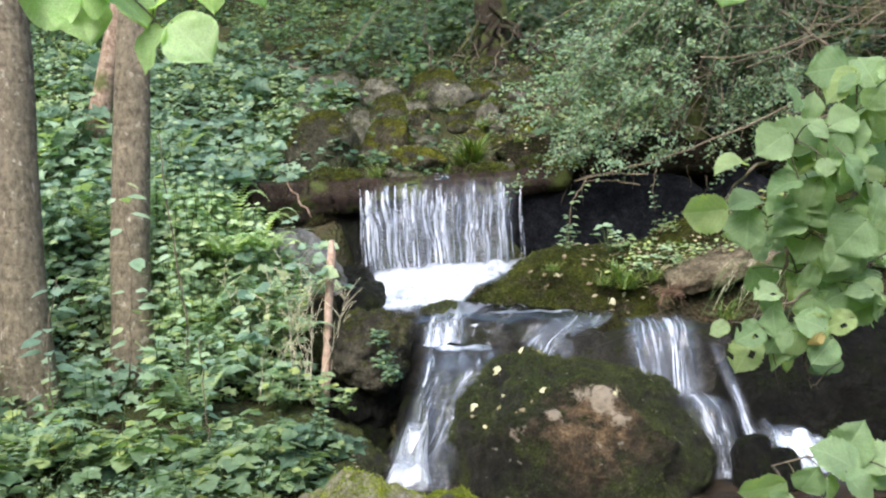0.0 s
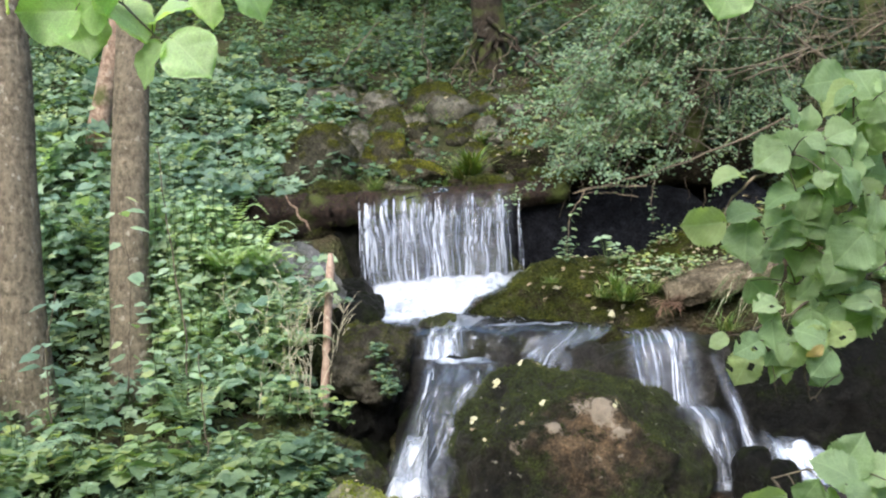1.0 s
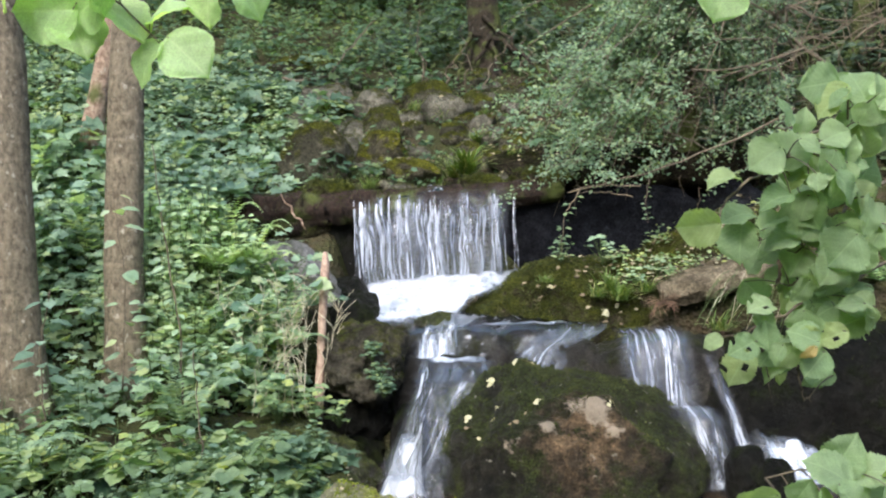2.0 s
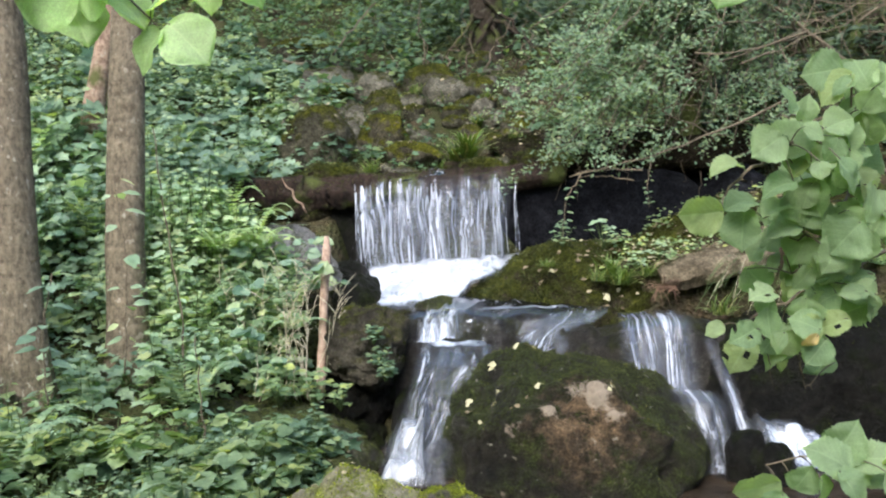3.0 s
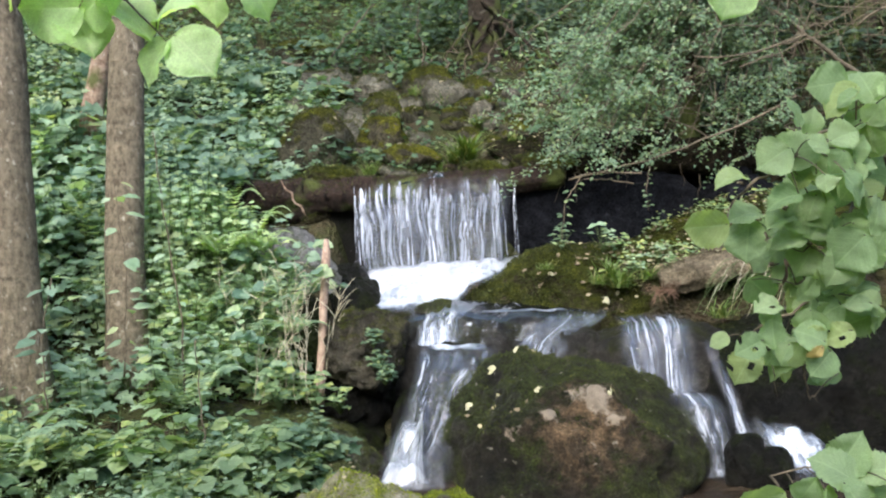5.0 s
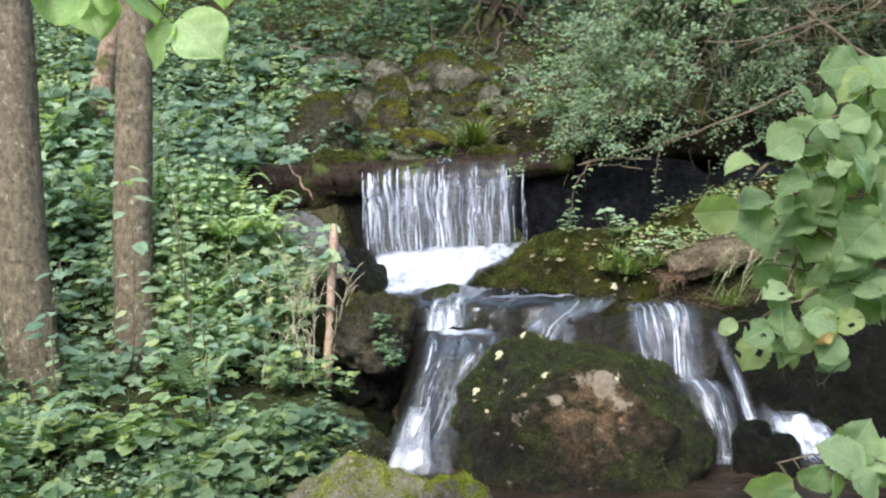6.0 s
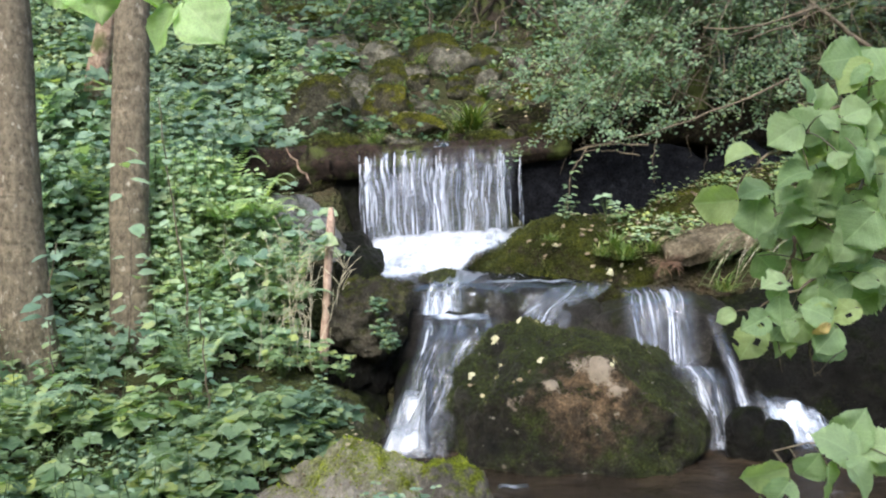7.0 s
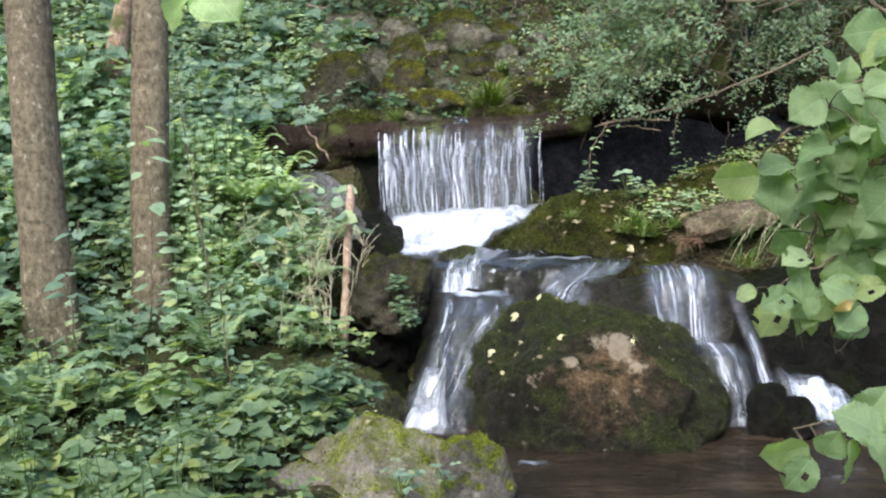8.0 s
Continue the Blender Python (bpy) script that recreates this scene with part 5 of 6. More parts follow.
def twig_tangle():
    """Bare brown twigs, each a part, behind the shrub."""
    r = random.Random(31)
    ob = thing("twig_tangle", "tangle of bare brown twigs and branches", "branches")
    for n in range(110):
        a = Vector((r.uniform(1.45, 3.0), r.uniform(5.35, 6.4), r.uniform(1.6, 2.8)))
        ang = r.choice((r.uniform(-0.2, 0.7), r.uniform(1.9, 2.7), r.uniform(1.2, 1.8)))
        ln = r.uniform(0.4, 1.3)
        b = a + Vector((math.cos(ang) * ln, r.uniform(-0.25, 0.25), math.sin(ang) * ln * 0.8))
        w = r.choice((0.0015, 0.002, 0.002, 0.003, 0.003, 0.005))
        v, f = tube(arc(a, b, r.uniform(-0.12, 0.14), 9, 0.02, n), [w * (1 - i / 12) for i in range(10)], 5)
        part("twig", mesh_from("twig", v, f, M_TWIG), ob)
    for n in range(60):
        a = Vector((r.uniform(2.3, 3.9), r.uniform(6.2, 7.4), r.uniform(1.9, 3.2)))
        ang = r.uniform(-0.6, 2.6)
        ln = r.uniform(0.3, 1.1)
        b = a + Vector((math.cos(ang) * ln, r.uniform(-0.2, 0.2), math.sin(ang) * ln * 0.7))
        w = r.choice((0.003, 0.004, 0.006, 0.010))
        v, f = tube(arc(a, b, r.uniform(-0.12, 0.14), 9, 0.02, n + 200), [w * (1 - i / 12) for i in range(10)], 5)
        part("twig", mesh_from("twig", v, f, M_TWIG), ob)
    for a, b, w, sag in [((0.77, 5.60, 1.39), (2.15, 5.75, 1.86), 0.008, -0.06), ((2.1, 6.0, 2.4), (2.75, 6.1, 1.95), 0.017, 0.0), ((1.0, 5.9, 1.75), (2.3, 6.0, 2.25), 0.008, 0.03),
                         ((0.80, 5.62, 1.40), (1.2, 5.6, 1.42), 0.006, 0.02), ((0.83, 5.62, 1.38), (1.15, 5.6, 1.36), 0.005, 0.02), ((2.2, 6.2, 2.5), (3.3, 6.4, 2.75), 0.012, 0.05)]:
        v, f = tube(arc(a, b, sag, 12, 0.008, 5), [w * (0.55 + 0.45 * i / 12) for i in range(13)], 6)
        part("twig", mesh_from("twig", v, f, M_TWIG), ob)


twig_tangle()


def hanging_roots():
    r = random.Random(71)
    bank = [o for o in bpy.data.objects if o.name.startswith("overhanging_bank")][0]
    inv = bank.matrix_basis.inverted()
    for n in range(16):
        a = Vector((r.uniform(0.55, 1.9), r.uniform(6.12, 6.25), r.uniform(1.46, 1.56)))
        b = a + Vector((r.gauss(0, 0.08), r.uniform(-0.10, -0.02), r.uniform(-0.26, -0.06)))
        w = r.choice((0.002, 0.003, 0.005))
        v, f = tube(arc(a, b, 0.0, 7, 0.02, n + 70), [w * (1 - i / 10) for i in range(8)], 5)
        me = mesh_from("root", v, f, M_TWIG)
        me.transform(inv)
        part("root", me, bank, "thin hanging root")


hanging_roots()


# ---- near branches with broad leaves ----
def broad_leaf(name, mat, seed, wide=0.44, torn=False, teeth=1.0):
    """A broad pointed leaf, 1 long, with a toothed edge, folded along its midrib, waved and drooping."""
    r = random.Random(seed)
    rows, half = 26, 6
    bend, fold, twist = r.uniform(0.12, 0.48), r.uniform(0.08, 0.34), r.uniform(-0.40, 0.40)
    ph = r.uniform(0, 9)
    verts, uvs, faces = [], [], []
    for j in range(rows + 1):
        k = j / rows
        w = wide * (math.sqrt(max(0.0, 1 - (1 - k / 0.48) ** 2)) if k < 0.48 else max(0.0, math.cos(math.pi / 2 * (k - 0.48) / 0.52)) ** 0.64)
        w *= 1 + teeth * ((0.045 if j % 2 else -0.035) + 0.12 * (0.5 - (k * 7.5 + ph) % 1.0) * min(1.0, 3 * k)) + 0.07 * math.sin(6 * k + ph)
        for i in range(-half, half + 1):
            s = i / half
            x = s * w
            y = k + 0.09 * abs(s) * (0.25 - k) * 1.4 - (0.10 * abs(s) ** 2 * (1 - k) ** 3)
            z = fold * abs(x) - bend * (k - 0.35) ** 2 * 1.3 + twist * x * (k - 0.3)
            z += 0.03 * math.sin(11 * k + 4 * abs(s) + ph + 2 * s) * abs(s) + 0.03 * noise.noise(Vector((x * 4, k * 4, ph)))
            z += 0.010 * math.sin(24.0 * (y - 0.7 * abs(x))) * min(1.0, 4 * abs(x))
            verts.append((x, y, z))
            uvs.append((x, y))
    n = 2 * half + 1
    for j in range(rows):
        for i in range(n - 1):
            if torn and 8 <= j <= 12 and i in (3, 4):
                continue
            if torn and j in (17, 18, 19) and i in (9, 10, 11):
                continue
            a = j * n + i
            faces.append((a, a + 1, a + n + 1, a + n))
    return mesh_from(name, verts, faces, mat, uvs=uvs)


HAZEL = [broad_leaf("leaf", M_HAZEL, s, w) for s, w in ((1, 0.54), (2, 0.50), (3, 0.56), (4, 0.46), (5, 0.52), (7, 0.55), (8, 0.49), (9, 0.53), (10, 0.45))]
SMALL_HAZEL = [broad_leaf("leaf", M_HAZEL, s, w) for s, w in ((21, 0.40), (22, 0.36), (23, 0.44), (24, 0.38))]
TORN = broad_leaf("leaf", M_HAZEL, 6, 0.45, True)
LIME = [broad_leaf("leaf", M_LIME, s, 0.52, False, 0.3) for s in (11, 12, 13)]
YELLOW = broad_leaf("leaf", M_YELLOW, 15, 0.35)
DEAD_LEAF = broad_leaf("leaf", plain_material("withered_brown_leaf", (0.035, 0.026, 0.016), (0.10, 0.072, 0.045), 30), 16, 0.22)


def leaf_pose(centre, size, angle, r, face_up=0.5):
    """The pose of a leaf whose middle is at centre and whose tip points along angle, seen from the open side of the stream."""
    a = radians(angle)
    along = Vector((math.cos(a), r.uniform(-0.5, 0.35), math.sin(a))).normalized()
    face = Vector((r.uniform(-0.9, 0.9), -0.85, face_up + r.uniform(-0.7, 1.3)))
    face = (face - along * face.dot(along)).normalized()
    across = along.cross(face)
    m = Matrix((across, along, face)).transposed().to_4x4()
    return Matrix.Translation(Vector(centre) - along * size * 0.45) @ m @ Matrix.Scale(size, 4)


def leafy_branch(label, depth, rows, wood, meshes, seed, yellow=(), torn=(), dead=(), more=0, scale=1.0, group="branches hanging over the stream"):
    """rows: x, z, length and tip angle of each leaf about a depth; wood: lines of the stems; more: smaller leaves in the shade behind."""
    r = random.Random(seed)
    ob = thing("leafy_branch", label, "branch", group=group)
    ends = []
    for line, w in wood:
        pts = []
        for a, b in zip(line, line[1:]):
            pts += arc(a, b, 0.01, 5, 0.003, seed)[:-1]
        pts.append(Vector(line[-1]))
        n = len(pts)
        v, f = tube(pts, [w * (1 - 0.7 * i / n) for i in range(n)], 7)
        part("stem", mesh_from("stem", v, f, M_TWIG), ob)
        ends += pts
    rows = [(x, depth - 0.07 if i in yellow else depth + r.uniform(-0.05, 0.05), z, size * scale, ang) for i, (x, z, size, ang) in enumerate(rows)]
    backs = sorted(rows)[len(rows) // 3:]
    for _ in range(more):
        x, y, z, size, ang = backs[r.randrange(len(backs))]
        rows.append((x + r.uniform(-0.02, 0.07), y + r.uniform(0.01, 0.11), z + r.uniform(-0.045, 0.03), r.uniform(0.042, 0.072), ang + r.uniform(-70, 70)))
    for i, (x, y, z, size, ang) in enumerate(rows):
        me = DEAD_LEAF if i in dead else YELLOW if i in yellow else TORN if i in torn else meshes[i % len(meshes)]
        leaf = part("leaf", me, ob, "yellowed leaf" if i in yellow else "leaf with a hole" if i in torn else "withered brown leaf" if i in dead else "")
        m = leaf_pose((x, y, z), size, ang, r)
        leaf.matrix_basis = m
        base = m.translation
        near = min(ends, key=lambda p: (p - base).length)
        v, f = tube(arc(near, base, 0.006, 4), [0.0013, 0.0012, 0.0011, 0.0010, 0.0010], 5)
        stalk = mesh_from("petiole", v, f, M_STEM if (near - base).length < 0.04 else M_TWIG)
        stalk.transform(m.inverted())
        part("petiole", stalk, leaf)
    return ob


leafy_branch("broad green toothed leaves on a thin branch", 1.55, [
    (0.458, 1.376, 0.092, 186), (0.517, 1.449, 0.076, 190), (0.583, 1.481, 0.082, 215), (0.598, 1.553, 0.069, 110), (0.634, 1.537, 0.059, 70),
    (0.646, 1.500, 0.056, 330), (0.693, 1.515, 0.073, 20), (0.702, 1.573, 0.056, 215), (0.686, 1.432, 0.086, 300), (0.639, 1.440, 0.040, 270),
    (0.602, 1.414, 0.079, 200), (0.731, 1.549, 0.059, 60), (0.725, 1.469, 0.066, 350), (0.733, 1.588, 0.046, 80), (0.675, 1.472, 0.059, 240)],
    [([(1.5, 2.3, 1.75), (1.0, 1.85, 1.62), (0.78, 1.62, 1.54), (0.66, 1.60, 1.49), (0.58, 1.60, 1.45), (0.52, 1.60, 1.40)], 0.006), ([(0.72, 1.61, 1.52), (0.64, 1.61, 1.51), (0.61, 1.61, 1.53)], 0.003)], HAZEL, 1, more=32, scale=0.74)
leafy_branch("thick cluster of broad green leaves on a branch", 1.60, [
    (0.564, 1.341, 0.092, 262), (0.632, 1.342, 0.078, 195), (0.701, 1.330, 0.092, 232), (0.745, 1.385, 0.092, 250), (0.556, 1.387, 0.075, 188),
    (0.673, 1.366, 0.068, 220), (0.608, 1.376, 0.068, 200), (0.726, 1.352, 0.068, 300), (0.659, 1.398, 0.061, 250), (0.760, 1.313, 0.061, 260)],
    [([(1.5, 2.3, 1.55), (1.0, 1.9, 1.45), (0.75, 1.68, 1.40), (0.60, 1.65, 1.36)], 0.006), ([(0.80, 1.72, 1.41), (0.72, 1.66, 1.35), (0.66, 1.65, 1.32)], 0.004)], HAZEL, 2, more=32, scale=0.80)
leafy_branch("drooping branch with insect-eaten green leaves and one yellow", 1.62, [
    (0.583, 1.238, 0.066, 185), (0.599, 1.203, 0.062, 260), (0.660, 1.205, 0.066, 280), (0.512, 1.173, 0.045, 210), (0.557, 1.129, 0.086, 235),
    (0.548, 1.173, 0.069, 200), (0.603, 1.159, 0.052, 250), (0.646, 1.131, 0.062, 262), (0.645, 1.165, 0.040, 225), (0.701, 1.185, 0.066, 200),
    (0.732, 1.238, 0.059, 180), (0.766, 1.197, 0.076, 205), (0.765, 1.238, 0.059, 150), (0.697, 1.278, 0.066, 170), (0.658, 1.259, 0.062, 230), (0.625, 1.286, 0.062, 272)],
    [([(1.5, 2.2, 1.45), (1.0, 1.88, 1.31), (0.76, 1.70, 1.25), (0.65, 1.67, 1.21), (0.57, 1.66, 1.17)], 0.005), ([(0.76, 1.70, 1.25), (0.66, 1.68, 1.26)], 0.003), ([(0.648, 1.66, 1.20), (0.652, 1.62, 1.125), (0.660, 1.62, 1.09), (0.664, 1.62, 1.070), (0.676, 1.62, 1.068)], 0.0022), ([(0.60, 1.66, 1.18), (0.605, 1.63, 1.12), (0.612, 1.63, 1.075)], 0.0016)], HAZEL + SMALL_HAZEL[:2], 3, (8,), (0, 4, 5, 7, 9), (15,), more=30, scale=0.80)
leafy_branch("low branch with broad green leaves over the pool", 1.58, [
    (0.561, 0.922, 0.077, 200), (0.581, 0.889, 0.068, 235), (0.643, 0.931, 0.052, 60), (0.665, 0.905, 0.080, 278), (0.711, 0.919, 0.080, 300), (0.686, 0.966, 0.083, 150),
    (0.733, 0.978, 0.080, 60), (0.744, 0.929, 0.068, 330), (0.780, 0.951, 0.076, 10), (0.796, 0.912, 0.072, 300), (0.816, 0.965, 0.076, 40)],
    [([(1.5, 2.0, 0.85), (1.0, 1.75, 0.92), (0.75, 1.64, 0.94), (0.60, 1.63, 0.935)], 0.004)], HAZEL, 4, (), (1,), more=2)
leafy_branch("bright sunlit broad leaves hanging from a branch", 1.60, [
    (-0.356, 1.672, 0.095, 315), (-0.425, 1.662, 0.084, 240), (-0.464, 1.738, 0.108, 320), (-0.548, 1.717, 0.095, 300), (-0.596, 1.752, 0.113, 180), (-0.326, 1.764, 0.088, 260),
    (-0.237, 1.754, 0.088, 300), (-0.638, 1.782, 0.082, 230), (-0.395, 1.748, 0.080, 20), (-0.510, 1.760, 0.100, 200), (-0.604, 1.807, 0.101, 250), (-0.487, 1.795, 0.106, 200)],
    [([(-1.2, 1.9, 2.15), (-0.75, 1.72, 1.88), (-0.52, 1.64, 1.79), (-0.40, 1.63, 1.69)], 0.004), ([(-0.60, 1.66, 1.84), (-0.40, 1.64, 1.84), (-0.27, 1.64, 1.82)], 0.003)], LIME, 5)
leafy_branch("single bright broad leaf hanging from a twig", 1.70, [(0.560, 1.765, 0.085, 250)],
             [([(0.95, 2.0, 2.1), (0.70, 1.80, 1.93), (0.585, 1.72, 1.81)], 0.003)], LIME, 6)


# ---- the bushes that the near branches grow from ----
def hazel_bush(label, stems, box, seed):
    r = random.Random(seed)
    ob = thing("hazel_bush", label, "shrub", group="bushes beside the stream")
    for line, w in stems:
        pts = []
        for a, b in zip(line, line[1:]):
            pts += arc(a, b, 0.0, 8, 0.01, seed)[:-1]
        pts.append(Vector(line[-1]))
        v, f = tube(pts, [w * (1 - 0.7 * i / len(pts)) for i in range(len(pts))], 8)
        part("stem", mesh_from("stem", v, f, M_BARK), ob)
    spots = []
    for _ in range(220):
        p = Vector((r.uniform(*box[0]), r.uniform(*box[1]), r.uniform(*box[2])))
        spots.append((p, (r.gauss(0, 1), r.gauss(0, 1), r.uniform(-0.8, 0.1)), (r.gauss(0, 0.3), r.gauss(0, 0.3), 1), r.uniform(0.06, 0.10)))
    part("foliage", leaves("foliage", spots, M_NEAR, NEAR_BROAD), ob)["kind"] = "stuff"


hazel_bush("leafy hazel bush rooted on the near bank of the pool", [
    ([(1.62, 2.35, 0.0), (1.5, 2.3, 1.55), (1.48, 2.28, 2.6)], 0.026), ([(1.58, 2.05, 0.0), (1.5, 2.0, 0.85), (1.5, 2.2, 1.45), (1.62, 2.3, 2.4)], 0.020),
    ([(1.49, 2.28, 2.4), (1.2, 2.12, 2.3), (0.95, 2.0, 2.1)], 0.008)], ((1.46, 2.15), (2.0, 2.6), (1.0, 2.8)), 81)
hazel_bush("leafy hazel bush rooted on the near bank below the trees", [
    ([(-1.52, 1.9, 0.0), (-1.36, 1.9, 1.4), (-1.2, 1.9, 2.15), (-1.1, 1.9, 3.1)], 0.024), ([(-1.56, 1.95, 0.0), (-1.7, 2.0, 1.5), (-1.8, 2.1, 2.6)], 0.020)], ((-1.95, -1.28), (1.7, 2.15), (1.2, 3.0)), 83)


# ---- small things ----
stick = thing("broken_stick", "upright broken dead stem with bare pinkish wood", "stick")
v, f = tube(arc((-0.615, 4.80, 0.28), (-0.578, 4.99, 1.115), 0.0, 14, 0.003, 3), [0.024, 0.024, 0.023, 0.023, 0.023, 0.022, 0.022, 0.022, 0.022, 0.022, 0.023, 0.025, 0.024, 0.022, 0.012], 9)
part("stem", mesh_from("stem", v, f, M_DEAD), stick)
twig = thing("dead_twig", "thin peeling reddish twig hanging over the log", "twig")
v, f = tube(arc((-0.95, 5.84, 1.42), (-0.80, 5.80, 1.20), 0.0, 8, 0.01, 4), [0.004, 0.0045, 0.005, 0.006, 0.007, 0.0075, 0.007, 0.005, 0.003], 6)
part("stem", mesh_from("stem", v, f, M_BARK_RED), twig)


def dry_stalk(a, b, seed):
    r = random.Random(seed)
    ob = thing("dry_stalk", "thin pale dry plant stalk leaning among brambles", "stalk", group="dry stalks")
    pts = arc(a, b, r.uniform(-0.04, 0.05), 10, 0.008, seed)
    v, f = tube(pts, [0.0021 - 0.00013 * i for i in range(11)], 5)
    part("stem", mesh_from("stem", v, f, M_STALK), ob)
    for _ in range(5):
        i = r.randint(4, 10)
        q = pts[i] + Vector((r.uniform(-0.1, 0.1), r.uniform(-0.04, 0.04), r.uniform(0.03, 0.12)))
        v, f = tube(arc(pts[i], q, 0.01, 4), [0.0018, 0.0016, 0.0014, 0.0012, 0.001], 5)
        part("side_stem", mesh_from("side_stem", v, f, M_STALK), ob)


rnd = random.Random(77)
for k in range(20):
    x = rnd.uniform(-0.95, -0.60)
    dry_stalk((x, 4.72 + rnd.uniform(-0.1, 0.15), 0.33), (x + rnd.uniform(-0.25, 0.28), 4.86 + rnd.uniform(-0.1, 0.1), rnd.uniform(0.75, 1.05)), k)


def fern(at, spread, seed, label, lift=0.0):
    r = random.Random(seed)
    ob = thing("fern", label, "fern", at=at, group="ferns")
    n = r.randint(6, 8)
    for k in range(n):
        a = 2 * math.pi * k / n + r.uniform(-0.3, 0.3)
        end = Vector((math.cos(a) * spread, math.sin(a) * spread, spread * r.uniform(0.2, 0.6)))
        end.z += lift
        pts = arc((0, 0, 0), end, spread * 0.3 + lift * 0.4, 12, 0.0, k)
        spots = []
        for i in range(2, 13):
            d = (pts[min(i + 1, 12)] - pts[i - 1]).normalized()
            s = d.cross(Vector((0, 0, 1))).normalized()
            for sgn in (-1, 1):
                spots.append((pts[i], s * sgn + d * 0.45 + Vector((0, 0, -0.1)), (0, 0, 1), spread * 0.30 * (1 - (i - 2) / 12)))
                spots.append((pts[i].lerp(pts[i - 1], 0.5), s * sgn + d * 0.45 + Vector((0, 0, -0.1)), (0, 0, 1), spread * 0.31 * (1 - (i - 2) / 12)))
        part("frond", leaves("frond", spots, M_FERN if label.startswith("pale") else M_BRIGHT, SMALL), ob)


fern((-1.16, 5.15, 1.00), 0.27, 1, "pale green fern among brambles by the log")
fern((-0.98, 5.20, 1.00), 0.24, 2, "pale green fern among brambles by the log")
fern((-1.30, 5.56, 0.92), 0.30, 5, "pale green fern in front of the log's end", 0.30)
fern((-1.10, 5.52, 0.91), 0.26, 6, "pale green fern in front of the log's end", 0.22)
fern((-1.50, 5.62, 0.93), 0.28, 7, "pale green fern in front of the log's end", 0.28)
fern((-0.75, 4.85, 0.62), 0.20, 3, "green fern leaning from the bank")
fern((2.35, 5.0, 0.85), 0.28, 4, "dark green fern on the shaded bank")


rnd = random.Random(44)
for k, (x, y) in enumerate([(-2.35, 5.2), (-1.95, 5.5), (-1.45, 5.6), (-1.05, 4.9), (-1.30, 4.95), (-2.6, 5.9), (-1.75, 6.2), (-0.85, 5.05), (-1.15, 4.35), (-2.3, 4.3), (-1.7, 3.7), (-2.9, 6.5)]):
    fern((x, y, ground_at(x, y)), rnd.uniform(0.26, 0.36), 20 + k, "green bracken fern among the brambles", rnd.uniform(0.22, 0.36) if y > 4.5 else 0.12)


def grass_tuft(at, size, seed, count=70):
    r = random.Random(seed)
    spots = []
    for _ in range(count):
        a = r.uniform(0, 2 * math.pi)
        spots.append(((r.gauss(0, 0.02), r.gauss(0, 0.02), 0), (math.cos(a) * 0.7, math.sin(a) * 0.7 - 0.2, r.uniform(0.1, 1.0)), (math.cos(a) * -0.4, math.sin(a) * -0.4, 1), size * r.uniform(0.5, 1.1)))
    thing("grass_tuft", "tuft of thin green grass blades", "grass", leaves("grass_tuft", spots, M_GRASS, BLADE), at, "grass tufts")


grass_tuft((0.12, 6.55, 1.50), 0.22, 1)
grass_tuft((0.20, 6.50, 1.52), 0.27, 41, 170)
grass_tuft((-0.15, 7.9, 2.02), 0.2, 42)
grass_tuft((-0.9, 7.9, 2.02), 0.2, 43)
grass_tuft((-0.35, 7.3, 1.80), 0.16, 11)
grass_tuft((0.30, 7.2, 1.75), 0.18, 12)
grass_tuft((-0.75, 7.1, 1.72), 0.15, 13)
grass_tuft((0.05, 7.7, 1.96), 0.18, 14)
grass_tuft((-0.45, 6.4, 1.44), 0.12, 15)
grass_tuft((0.50, 6.7, 1.56), 0.16, 16)
grass_tuft((0.95, 5.30, 0.84), 0.16, 2)
grass_tuft((1.00, 5.22, 0.80), 0.15, 3, 110)
grass_tuft((0.88, 5.24, 0.82), 0.10, 31)
grass_tuft((1.14, 5.24, 0.84), 0.12, 32)
grass_tuft((0.60, 5.30, 0.90), 0.07, 33)
grass_tuft((1.85, 5.15, 0.86), 0.24, 4)
grass_tuft((1.66, 5.14, 0.84), 0.20, 5)
grass_tuft((1.48, 4.98, 0.66), 0.14, 6)


dead = leaves("dead_fern", [((rnd.gauss(0, 0.03), rnd.gauss(0, 0.02), 0), (rnd.gauss(0, 0.6), -0.5, rnd.uniform(-0.6, 0.6)), (0, -0.5, 1), rnd.uniform(0.06, 0.14)) for _ in range(60)],
              plain_material("red_brown_dead_frond", (0.05, 0.030, 0.018), (0.17, 0.10, 0.06), 50), BLADE)
thing("dead_fern", "clump of reddish-brown dead fern blades on the bank", "fern", dead, (1.22, 5.10, 0.80))


def small_herb(at, size, seed, count, label, mat=M_BRIGHT):
    r = random.Random(seed)
    ob = thing("herb", label, "plant", at=at, group="herbs on the rocks")
    spots, stems = [], []
    for _ in range(count):
        a = r.uniform(0, 2 * math.pi)
        top = Vector((math.cos(a) * size * r.uniform(0.1, 0.6), math.sin(a) * size * r.uniform(0.1, 0.6), size * r.uniform(0.2, 1.0)))
        stems.append((arc((0, 0, -0.01), top, 0.01, 3), [0.002, 0.0018, 0.0016, 0.0012]))
        for _ in range(3):
            b = r.uniform(0, 2 * math.pi)
            spots.append((top, (math.cos(b), math.sin(b), r.uniform(-0.3, 0.2)), (r.gauss(0, 0.3), -0.4, 1), size * r.uniform(0.18, 0.36)))
    part("foliage", leaves("foliage", spots, mat, OVATE), ob)
    for pts, rad in stems:
        v, f = tube(pts, rad, 4)
        part("stem", mesh_from("stem", v, f, M_STEM), ob)


